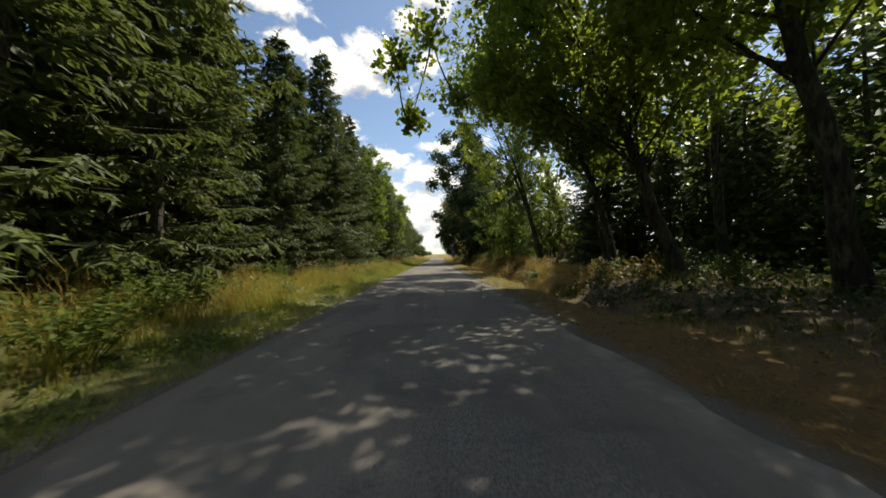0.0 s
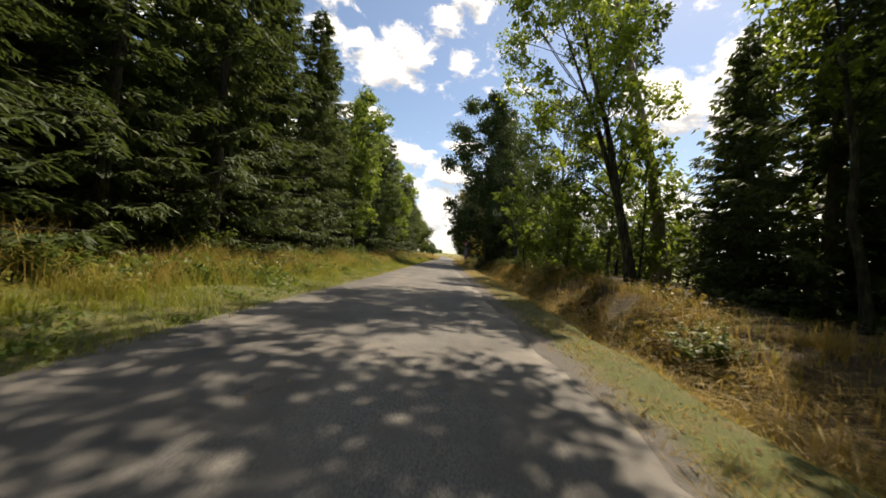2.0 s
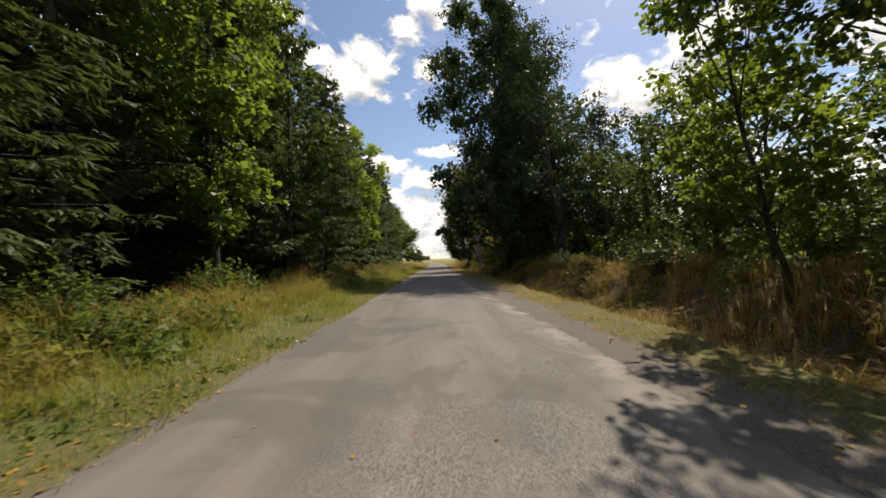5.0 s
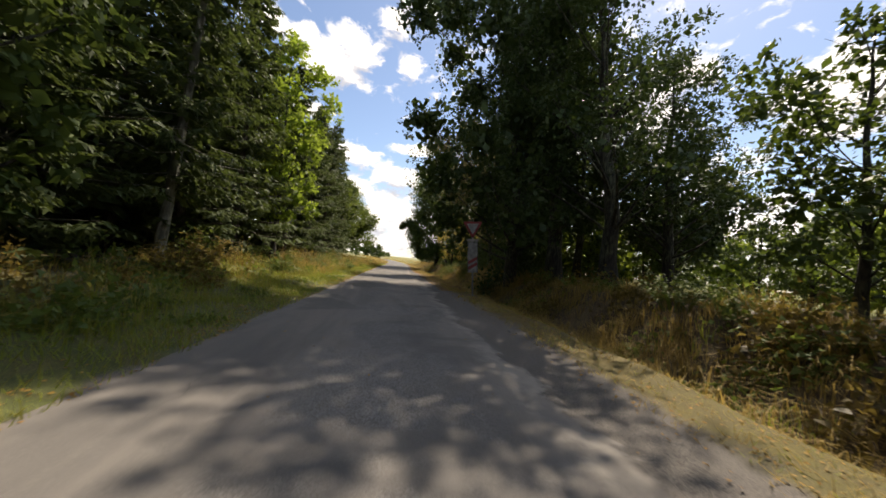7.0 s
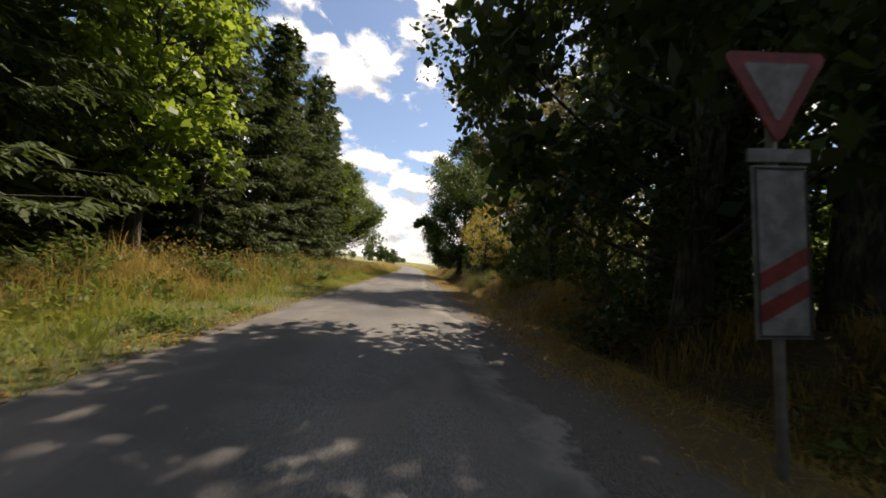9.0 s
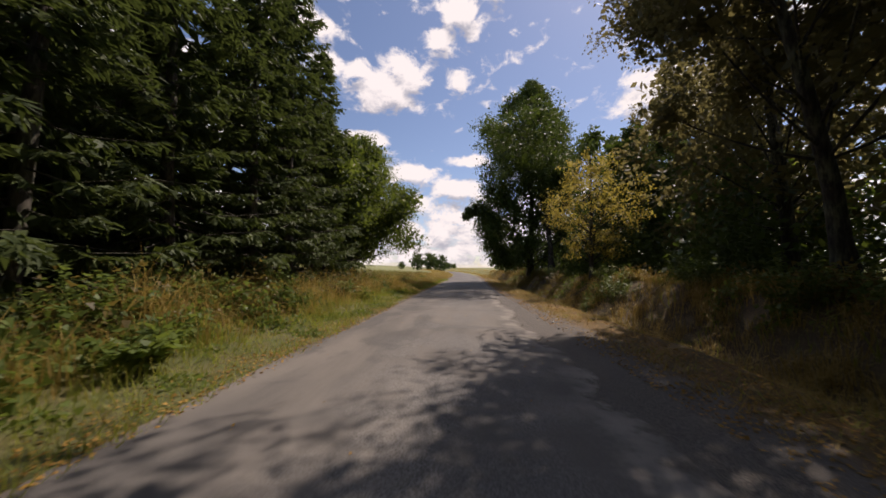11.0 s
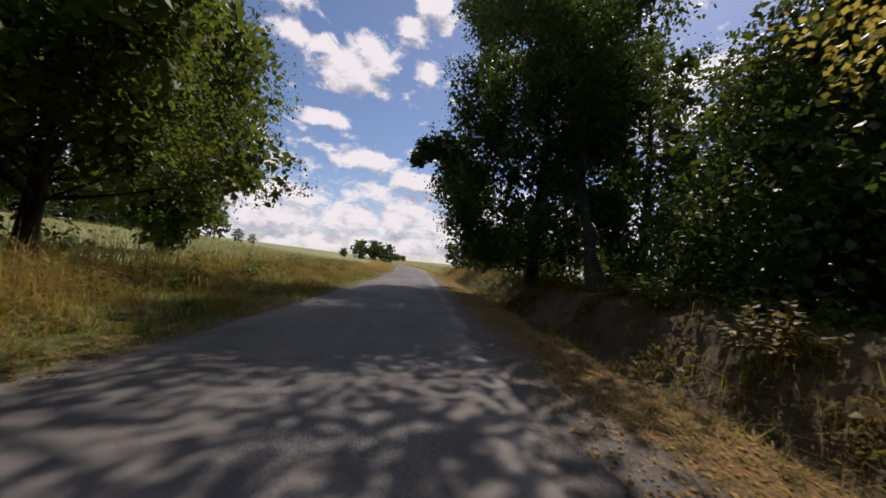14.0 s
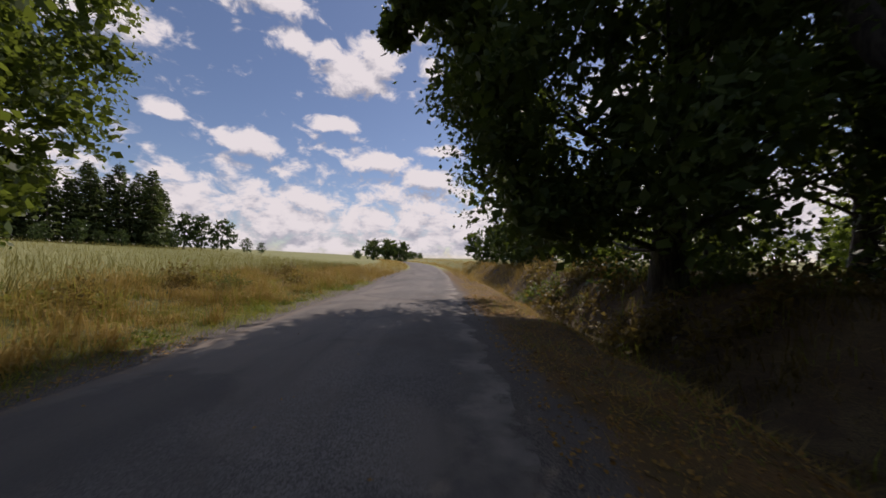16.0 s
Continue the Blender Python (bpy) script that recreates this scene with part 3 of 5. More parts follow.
for k, (x, y, sc) in enumerate(((-7.2, -7.0, 1.1), (-7.0, -3.8, 1.05), (-7.3, -0.6, 1.12), (-6.9, 2.6, 1.08), (-7.2, 5.6, 1.12), (-7.0, 8.6, 1.1), (-7.6, 11.6, 0.86), (-7.1, 15.3, 0.84),
                                (-7.4, 18.4, 0.92), (-7.0, 21.6, 1.0), (-7.3, 24.8, 0.96), (-7.1, 28.1, 0.95), (-7.5, 31.0, 0.97), (-7.9, 39.0, 0.95), (-8.0, 43.3, 1.0), (-8.3, 49.5, 1.05),
                                (-7.6, 52.3, 1.0), (-7.4, 58.6, 0.93), (-7.0, 61.6, 0.92), (-7.2, 64.6, 0.95), (-6.9, 67.4, 0.93), (-7.2, 70.3, 0.98), (-7.6, 73.0, 0.97), (-10.2, 76.0, 0.95))):
    tree("spruce_tree", (spruce_olive[k % 2] if y < 10 else spruce_set[k % 4]) if y > -1 else spruce_back[k % 2], None, stand(x, y, rng.uniform(0, 360), sc, rng.normal(0, 1.0, 2)), EDGE, "spruce", "spruces along the forest edge")
for row, x0 in ((1, -10.2), (2, -12.2), (2, -14.4)):
    for y in np.arange(-6, 76.5, 3.8 + row * 0.4):
        tree("spruce_tree", spruce_back[int(rng.randint(2))], None, stand(x0 + rng.normal(0, 0.5), y + rng.normal(0, 0.6), rng.uniform(0, 360), rng.uniform(0.95, 1.12)),
             "tall dark spruce standing inside the wood", "spruce", "spruces inside the wood")
tree("spruce_tree", spruce_thin, None, stand(-7.3, 47.0, 40, 1.0, (2, 3)), "sparse spruce with pale lichened trunk and bare lower boughs", "spruce")
tree("spruce_tree", spruce_thin, None, stand(-7.9, 33.6, 150, 0.95, (-2, 4)), "sparse spruce with pale lichened trunk and bare lower boughs", "spruce")
# spruces on the other side, dark behind the oaks
for k, (x, y, sc) in enumerate(((10.4, 23.3, 0.74), (9.9, 19.9, 0.92), (11.0, 16.2, 0.6), (12.2, 11.0, 0.5), (11.6, 7.4, 0.5), (13.0, 4.0, 0.7), (9.8, 1.0, 0.95), (12.5, -3.0, 1.0))):
    tree("spruce_tree", spruce_set[k % 4] if k < 3 else spruce_back[k % 2], None, stand(x, y, rng.uniform(0, 360), sc), "dark shaded spruce behind roadside oaks", "spruce", "spruces behind the oaks")
for x, y in ((12.4, 20.4), (14.5, 28.2), (17.2, 31.0), (20.2, 33.8), (12.6, 25.6), (13.8, 21.6), (17.5, 27.0), (15.5, 24), (16, -3)):
    tree("spruce_tree", spruce_back[int(rng.randint(2))], None, stand(x, y, rng.uniform(0, 360), rng.uniform(0.85, 1.0)), "dark shaded spruce behind roadside oaks", "spruce", "spruces behind the oaks")
for x, y, sc in ((13.2, 14.4, 0.7), (15.5, 14.0, 0.9), (13.8, 17.2, 0.85), (16.0, 9.6, 0.9), (14.4, 7.0, 0.7), (16.5, 5.0, 0.9), (15.2, 11.8, 0.8), (16.5, 18.5, 0.95), (15.0, 1.0, 0.9)):
    tree("spruce_tree", spruce_back[int(rng.randint(2))], None, stand(x, y, rng.uniform(0, 360), sc), "half-grown dark spruce behind roadside oaks", "spruce", "spruces behind the oaks")


# ---------------------------------------------------------------- broadleaved trees
def own_tree(name, x, y, mats, label, turn=0.0, category="tree", **kw):
    return tree(name, build(*broadleaf_meshes(**kw), mats, name), None, stand(x, y, turn), label, category)


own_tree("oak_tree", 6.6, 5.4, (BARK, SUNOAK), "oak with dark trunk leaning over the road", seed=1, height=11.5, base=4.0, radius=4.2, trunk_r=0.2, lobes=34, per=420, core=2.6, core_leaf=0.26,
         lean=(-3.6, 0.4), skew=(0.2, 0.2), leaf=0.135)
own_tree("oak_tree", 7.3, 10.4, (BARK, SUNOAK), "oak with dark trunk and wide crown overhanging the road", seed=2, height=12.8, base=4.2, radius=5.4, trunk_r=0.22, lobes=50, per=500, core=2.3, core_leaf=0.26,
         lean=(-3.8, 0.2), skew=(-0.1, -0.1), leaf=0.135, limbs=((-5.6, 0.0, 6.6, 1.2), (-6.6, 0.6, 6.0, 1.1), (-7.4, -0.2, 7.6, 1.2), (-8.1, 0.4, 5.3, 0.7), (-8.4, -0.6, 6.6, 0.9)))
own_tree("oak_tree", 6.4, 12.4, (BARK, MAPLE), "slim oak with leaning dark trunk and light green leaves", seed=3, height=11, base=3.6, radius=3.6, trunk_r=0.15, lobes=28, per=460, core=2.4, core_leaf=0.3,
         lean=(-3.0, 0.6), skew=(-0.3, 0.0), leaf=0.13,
         # long high limbs added to shade the road further on
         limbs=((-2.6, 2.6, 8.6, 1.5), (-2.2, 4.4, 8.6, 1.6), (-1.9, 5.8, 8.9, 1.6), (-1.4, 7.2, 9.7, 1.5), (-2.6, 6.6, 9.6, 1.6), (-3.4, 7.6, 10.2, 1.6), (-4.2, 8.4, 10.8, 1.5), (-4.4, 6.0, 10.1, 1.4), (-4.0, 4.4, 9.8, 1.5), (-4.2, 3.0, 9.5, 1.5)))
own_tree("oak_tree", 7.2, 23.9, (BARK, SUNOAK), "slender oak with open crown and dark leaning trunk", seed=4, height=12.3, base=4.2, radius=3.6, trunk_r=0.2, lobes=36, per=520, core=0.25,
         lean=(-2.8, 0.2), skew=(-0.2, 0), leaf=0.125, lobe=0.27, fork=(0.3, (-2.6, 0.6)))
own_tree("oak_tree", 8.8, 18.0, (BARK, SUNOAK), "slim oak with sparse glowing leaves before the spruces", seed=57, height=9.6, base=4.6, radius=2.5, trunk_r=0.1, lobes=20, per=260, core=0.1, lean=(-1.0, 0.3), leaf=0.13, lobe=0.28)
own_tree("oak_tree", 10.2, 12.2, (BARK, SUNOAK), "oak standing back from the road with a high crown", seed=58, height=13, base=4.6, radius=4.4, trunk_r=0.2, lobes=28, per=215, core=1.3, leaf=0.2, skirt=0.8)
# oaks out of view beside and behind the start, added to shade the road
for sd, x, y in ((81, 7.4, 0.2), (82, 7.6, -4.6), (83, 7.0, -9.6)):
    own_tree("oak_tree", x, y, (BARK, OAK), "unseen oak added to shade the start of the road", seed=sd, height=12, base=4.2, radius=4.2, trunk_r=0.2, lobes=26, per=180, core=1.2, lean=(-1.8, 0.3), leaf=0.24)
own_tree("pine_tree", 9.8, 26.4, (BARK_PINE, SPRUCE), "tall pine with bare reddish trunk and high crown", seed=5, core=0, category="pine", height=17, base=9.6, radius=3.2, trunk_r=0.33, lobes=20, per=320,
         leaf=0.2, lean=(-3.3, 0.3), flat=0.5)
own_tree("oak_tree", 6.6, 30.6, (BARK, OAK), "young oak with spreading dark crown beside the ditch", seed=6, height=10.5, base=3.0, radius=3.5, trunk_r=0.12, lobes=30, per=440, core=1.3, core_leaf=0.24, leaf=0.12, lean=(-0.4, 0.3), lobe=0.28)
own_tree("oak_tree", 9.1, 30.1, (BARK, MAPLE), "young oak with thin trunk and light leaves", seed=7, height=9.0, base=2.6, radius=2.5, trunk_r=0.10, lobes=18, per=340, core=0.2, leaf=0.16, lobe=0.3)
own_tree("maple_sapling", 5.1, 31.9, (BARK, MAPLE), "young maple with thin leaning stem in tall dry grass", seed=8, height=6.6, base=1.2, radius=1.9, trunk_r=0.05, lobes=18, per=340, core=0.1, leaf=0.12, lean=(-0.7, 0.2), lobe=0.3)
own_tree("maple_sapling", 7.2, 34.2, (BARK, MAPLE), "bushy young maple with yellow-green leaves", seed=9, height=5.6, base=0.4, radius=2.3, trunk_r=0.06, lobes=20, per=280, leaf=0.14)
own_tree("oak_tree", 8.6, 37.5, (BARK, OAK), "small oak with rounded crown", seed=10, height=7.0, base=0.6, radius=2.8, trunk_r=0.10, lobes=20, per=330, leaf=0.16)
own_tree("oak_tree", 11.5, 34.0, (BARK, OAK), "small oak with rounded crown", seed=41, height=6.5, base=0.6, radius=2.8, trunk_r=0.10, lobes=18, per=320, leaf=0.17)
own_tree("maple_sapling", 8.4, 25.6, (BARK, MAPLE), "bushy young maple with yellow-green leaves", seed=42, height=6.5, base=0.6, radius=2.3, trunk_r=0.06, lobes=20, per=280, leaf=0.14)
own_tree("maple_sapling", 6.0, 27.6, (BARK, MAPLE), "bushy young maple with yellow-green leaves", seed=43, height=4.6, base=0.4, radius=1.7, trunk_r=0.05, lobes=16, per=240, leaf=0.13)
own_tree("oak_tree", 9.2, 42.0, (BARK, OAK), "small oak with rounded crown", seed=44, height=7.0, base=0.6, radius=3.0, trunk_r=0.12, lobes=20, per=330, leaf=0.17)
# tall lime group beside the road sign
LIMES = "tall dense lime tree with dark foliage down to the ground"
own_tree("lime_tree", 5.0, 52.1, (BARK, LIME), LIMES, seed=11, lean=(-0.9, 0), height=21, base=1.2, radius=5.2, skew=(-0.5, 0), skirt=0.85, trunk_r=0.28, lobes=64, per=560, leaf=0.15, top=0.66, core=2.2, lobe=0.32)
own_tree("lime_tree", 6.6, 50.8, (BARK, LIME), "tall lime tree with thick dark trunk", seed=51, skirt=0.85, height=19.5, base=3.0, radius=3.8, trunk_r=0.36, lobes=40, per=520, leaf=0.155, lean=(-1.4, 0.2), top=0.45, core=1.0)
own_tree("lime_tree", 7.6, 48.3, (BARK, LIME), "tall lime tree with thick dark trunk", seed=12, skirt=0.95, height=15.5, base=2.8, radius=4.2, trunk_r=0.34, lobes=46, per=540, leaf=0.13, lean=(-2.0, -0.3), skew=(-0.3, -0.3), top=0.45, core=0.3)
own_tree("lime_tree", 6.8, 55.2, (BARK, LIME), LIMES, seed=13, height=20, base=1.8, radius=3.8, trunk_r=0.32, lobes=40, per=300, leaf=0.22, top=0.4, core=1.4)
own_tree("lime_tree", 11.0, 49.3, (BARK, LIME), "lime tree with spreading layered branches", seed=14, skirt=0.95, height=10.8, base=1.8, radius=3.5, trunk_r=0.26, lobes=36, per=520, leaf=0.13, core=0.6)
own_tree("lime_tree", 14.0, 52.4, (BARK, LIME), "lime tree with low spreading branches", seed=59, skirt=0.95, height=8, base=1.6, radius=3.2, trunk_r=0.24, lobes=30, per=300, leaf=0.18, core=1.6)
own_tree("lime_tree", 10.0, 55.0, (BARK, LIME), "tall lime tree behind the road sign", seed=52, height=15, base=2.6, radius=3.8, trunk_r=0.25, lobes=30, per=300, leaf=0.22, core=1.0)
own_tree("oak_tree", 14.2, 43.8, (BARK, OAK), "low rounded oak beside the field", seed=60, height=6.0, base=0.4, radius=2.9, trunk_r=0.16, lobes=22, per=260, leaf=0.16, core=0.4, skirt=0.95)
own_tree("oak_tree", 18.6, 49.5, (BARK, OAK), "low rounded oak in sun beside the field", seed=63, height=4.2, base=0.3, radius=2.6, trunk_r=0.12, lobes=20, per=240, leaf=0.17, core=0.3, skirt=0.95)
for sd, x, y, h in ((64, 15.8, 56.8, 4.6), (65, 18.8, 59.6, 5.6), (66, 22.5, 55.0, 5.6)):
    own_tree("oak_tree", x, y, (BARK, OAK), "low oak scrub beside the field", seed=sd, height=h, base=0.2, radius=2.4, trunk_r=0.10, lobes=18, per=215, leaf=0.19, core=0.3, skirt=1.0)
# mixed trees along the next stretch
own_tree("ash_tree", 7.7, 64.6, (BARK, ASHLEAF), "ash tree with thinning brownish leaves over the verge", seed=15, skirt=0.9, height=13.0, base=3.6, radius=4.6, trunk_r=0.2, lobes=42, per=900, leaf=0.1, lean=(-2.4, 0), skew=(-0.2, -0.3), core=2.1, core_leaf=0.24, lobe=0.3)
own_tree("ash_tree", 15.4, 81.6, (BARK, ASHLEAF), "tall ash with thin brownish leaves behind the ditch", seed=85, skirt=0.8, height=16.0, base=3.0, radius=4.4, trunk_r=0.24, lobes=36, per=330, leaf=0.16, core=0.6, lobe=0.3)
own_tree("ash_tree", 15.8, 75.0, (BARK, ASHLEAF), "tall ash with thin brownish leaves behind the ditch", seed=86, skirt=0.8, height=13.5, base=2.0, radius=4.0, trunk_r=0.22, lobes=34, per=330, leaf=0.16, core=0.6, lobe=0.3)
own_tree("oak_tree", 10.4, 59.0, (BARK, OAK), "dark oak with dense crown beside the ditch", seed=53, skirt=0.9, height=13, base=1.4, radius=4.4, trunk_r=0.26, lobes=30, per=215, leaf=0.25, core=1.4)
own_tree("oak_tree", 9.2, 62.4, (BARK, ASHLEAF), "oak with dull brownish crown beside the ditch", seed=16, skirt=0.9, height=13.5, base=1.4, radius=4.4, trunk_r=0.26, lobes=32, per=300, leaf=0.2, core=0.7)
own_tree("oak_tree", 8.9, 67.2, (BARK, ASHLEAF), "oak with dull brownish crown behind the ash", seed=70, skirt=0.9, height=12.5, base=1.6, radius=3.9, trunk_r=0.2, lobes=28, per=300, leaf=0.2, core=0.7)
own_tree("oak_tree", 11.2, 71.5, (BARK, ASHLEAF), "oak with dull browning leaves", seed=17, skirt=0.9, height=12, base=1.2, radius=4.2, trunk_r=0.22, lobes=30, per=215, leaf=0.25, core=1.4)
own_tree("elm_tree", 5.6, 73.2, (BARK, YELLOW), "small elm with yellowing autumn leaves", seed=18, height=6.3, base=0.8, radius=3.0, trunk_r=0.12, lobes=36, per=350, leaf=0.09, top=0.5, core=0.1, core_leaf=0.16, skew=(0.2, 0), flat=0.7)
own_tree("oak_tree", 9.8, 77.8, (BARK, OAK), "medium oak with dark shaded crown", seed=19, skirt=0.9, height=9.2, base=0.9, radius=3.7, skew=(0.1, 0.4), trunk_r=0.18, lobes=30, per=420, leaf=0.17, core=1.8)
own_tree("oak_tree", 6.5, 83.5, (BARK, OAK), "large old oak with thick forked trunk leaning along the road", seed=21, height=13.4, base=5.6, radius=4.2, skirt=0.8, trunk_r=0.29, lobes=38, per=560, leaf=0.135, lean=(0.2, 5.8), bow=0.85, fork=(0.34, (0.6, 0.6)),
         skew=(-0.4, -0.1), core=2.1, core_leaf=0.28,
         # high limbs, mostly above the view, added to shade road and verge
         limbs=((-1.4, -0.6, 7.8, 1.5), (-2.8, -1.4, 8.6, 1.7), (-3.9, -0.4, 9.4, 1.7), (-2.4, 0.8, 10.2, 1.7), (-0.6, -2.4, 8.4, 1.6), (-2.0, -3.4, 8.8, 1.7), (-4.2, -2.8, 9.6, 1.7), (-1.6, -5.2, 9.2, 1.7), (-2.3, -6.7, 9.4, 1.6), (-3.0, -5.0, 9.0, 1.7), (-3.8, -6.4, 8.8, 1.5), (-4.9, -4.4, 9.6, 1.5)))
own_tree("oak_tree", 5.7, 88.1, (BARK, OAK), "large oak with straight dark trunk and low branches", seed=22, lobe=0.32, top=0.58, height=18.0, base=0.4, radius=5.2, skirt=0.95, trunk_r=0.3, lobes=74, per=700, leaf=0.12, core=3.6, skew=(-0.1, 0.5),
         core_leaf=0.29, limbs=((-1.8, 0.3, 6.6, 1.4), (-1.4, -0.5, 5.0, 1.5), (-1.2, -0.7, 3.4, 1.3), (-1.4, -0.6, 1.9, 1.2), (-2.2, 0.3, 1.9, 1.3), (-2.9, -0.6, 1.6, 1.0), (-3.3, -0.2, 2.8, 1.3), (-3.6, 0.2, 4.2, 1.3), (-2.8, 0.3, 5.2, 1.3), (-4.0, 0.0, 5.6, 1.2), (-4.6, 0.2, 6.2, 1.1), (-5.3, -0.3, 5.8, 0.75), (-5.7, 0.3, 5.5, 0.5)))
own_tree("maple_sapling", 9.7, 92.0, (BARK, MAPLE), "young maple with twin thin stems", seed=23, height=6.0, base=1.4, radius=1.8, trunk_r=0.06, lobes=16, per=200, leaf=0.15, fork=(0.15, (0.6, 0.1)))
own_tree("oak_tree", 12.5, 90.0, (BARK, OAK), "dark oak with broad high crown", seed=54, height=14, base=1.6, radius=5.2, trunk_r=0.3, lobes=44, per=280, leaf=0.19, core=3.2, core_leaf=0.42, skirt=0.95)
own_tree("oak_tree", 17.5, 86.5, (BARK, OAK), "dark oak with broad high crown", seed=55, height=13, base=1.0, radius=5.2, trunk_r=0.3, lobes=44, per=280, leaf=0.19, core=3.2, core_leaf=0.42, skirt=1.0)
own_tree("oak_tree", 11.4, 81.5, (BARK, OAK), "oak with drooping shaded branches", seed=24, skirt=0.95, height=10, base=2.2, radius=3.8, trunk_r=0.3, lobes=32, per=420, leaf=0.15, skew=(-0.2, 0.0), core=0.6)
for sd, x, y, h in ((67, 15.8, 97.8, 3.6), (68, 12.4, 101.0, 3.2), (69, 20.5, 95.5, 4.6)):
    own_tree("oak_tree", x, y, (BARK, MAPLE), "low oak scrub behind the old roadside oaks", seed=sd, height=h, base=0.2, radius=2.4, trunk_r=0.10, lobes=18, per=215, leaf=0.19, core=0.3, skirt=1.0)
# broadleaved trees among the spruces
own_tree("maple_tree", -6.9, 36.6, (BARK, MAPLE), "bright green maple among the spruces", seed=25, height=12.8, base=1.6, radius=2.9, trunk_r=0.15, lobes=34, per=360, leaf=0.18, skew=(0.4, 0), core=0.7)
own_tree("larch_tree", -9.2, 44.6, (BARK, LARCH), "feathery light green larch at the forest edge", seed=26, height=15.5, base=2.8, radius=2.3, trunk_r=0.18, lobes=46, per=300, leaf=0.17, top=0.25, hang=0.9, category="larch")
own_tree("larch_tree", -6.8, 41.2, (BARK, LARCH), "feathery light green larch at the forest edge", seed=27, height=12.5, base=0.8, radius=2.4, trunk_r=0.16, lobes=40, per=300, leaf=0.17, top=0.25, hang=0.9, category="larch")
own_tree("maple_tree", -7.0, 55.4, (BARK, BRIGHT), "bright green maple among the spruces", seed=28, height=12.6, base=1.6, radius=2.7, trunk_r=0.15, lobes=34, per=360, leaf=0.18, skew=(0.4, -0.2), core=0.7)
own_tree("ash_tree", -11.4, 89.4, (BARK, ASHGREEN), "ash with broad crown standing in the field edge", seed=56, height=11.5, base=0.2, top=0.6, radius=5.2, skirt=0.35, trunk_r=0.2, lobes=46, per=560, leaf=0.16, core=2.0, core_leaf=0.4, hang=0.6)
own_tree("ash_tree", -8.2, 80.6, (BARK, ASHGREEN), "roadside ash with spreading crown at the wood's end", seed=29, height=10.2, base=1.5, skirt=0.95, top=0.4, radius=4.8, trunk_r=0.21, lobes=54, per=900, leaf=0.1, core=2.2, core_leaf=0.26, hang=0.6, lean=(0.7, -0.4), skew=(0.25, -0.2),
         limbs=((2.6, -1.4, 4.0, 1.4), (3.6, -2.0, 4.6, 1.4), (4.6, -2.8, 5.0, 1.3), (4.3, -3.8, 4.2, 1.1)))
own_tree("ash_tree", -9.6, 80.9, (BARK, ASHGREEN), "ash with dark trunk close beside its neighbour", seed=48, height=9.8, base=1.6, skirt=0.9, radius=3.6, trunk_r=0.17, lobes=28, per=360, leaf=0.16, core=2.0, core_leaf=0.36, hang=0.6)
own_tree("ash_tree", -8.0, 75.6, (BARK, ASHGREEN), "ash with dark trunk and broad crown beside the field", seed=30, height=9.4, base=1.2, skirt=0.9, radius=4.0, trunk_r=0.19, lobes=34, per=480, leaf=0.15, core=2.2, core_leaf=0.38, hang=0.6)

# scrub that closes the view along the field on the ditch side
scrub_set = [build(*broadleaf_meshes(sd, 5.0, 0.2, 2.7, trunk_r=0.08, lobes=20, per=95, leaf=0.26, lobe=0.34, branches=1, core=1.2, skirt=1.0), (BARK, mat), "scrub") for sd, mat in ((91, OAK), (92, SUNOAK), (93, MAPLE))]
for k, (x, y, sc) in enumerate(((11.8, 27.6, 0.8), (13.8, 30.8, 0.75), (14.6, 33.8, 0.85), (14.0, 36.8, 0.65), (13.0, 39.8, 0.7), (17.6, 37.0, 0.8), (16.4, 41.0, 0.8), (18.4, 45.0, 1.0), (21.0, 48.6, 1.1),
                                (24.0, 52.6, 1.2), (12.4, 57.6, 1.2), (14.6, 60.2, 1.25), (18.0, 56.4, 1.25), (26.0, 58.0, 1.2), (23.0, 62.0, 1.1), (18.6, 65.0, 1.1), (15.2, 68.0, 1.1), (14.8, 73.0, 1.1), (15.6, 77.0, 1.1), (21.0, 81.0, 0.8), (26.0, 90.0, 0.8))):
    tree("oak_scrub", scrub_set[k % 3], None, stand(x, y, 67 * k, sc), "bushy oak and maple scrub along the field edge", "shrub", "scrub along the field edge")

# ---------------------------------------------------------------- distance: field trees and woods
far_bush = build(*broadleaf_meshes(61, 5.2, 0.2, 3.4, trunk_r=0.12, lobes=18, per=90, leaf=0.42, lobe=0.36, branches=0, core=1.0), (BARK, OAK), "bush")
far_tree = build(*broadleaf_meshes(62, 9.0, 0.5, 4.0, trunk_r=0.2, lobes=18, per=46, leaf=0.7, lobe=0.36, branches=0, core=1.0), (BARK, LIME), "far_tree")
FARB = "rounded green field bush in the distance"
for x, y, sc in ((-8.5, 184, 1.25), (-12.6, 185, 1.4), (-17.0, 187, 1.3), (-5.6, 196, 0.55), (-30, 225, 0.8), (-8.0, 225, 0.7), (-4.5, 232, 0.6)):
    tree("field_bush", far_bush, None, stand(x, y, rng.uniform(0, 360), sc, sink=0.3), FARB, "bush", "bushes at the far bend")
for x, y, sc in ((7.0, 104, 0.85), (8.5, 109, 1.0), (11.5, 112, 1.1), (9.5, 117, 1.0), (14.0, 108, 1.0), (7.2, 121, 0.9), (16.5, 116, 1.1)):
    tree("field_bush", far_bush, None, stand(x, y, rng.uniform(0, 360), sc, sink=0.3), "broad green bush beside the road in dry grass", "bush", "bushes beside the far road")
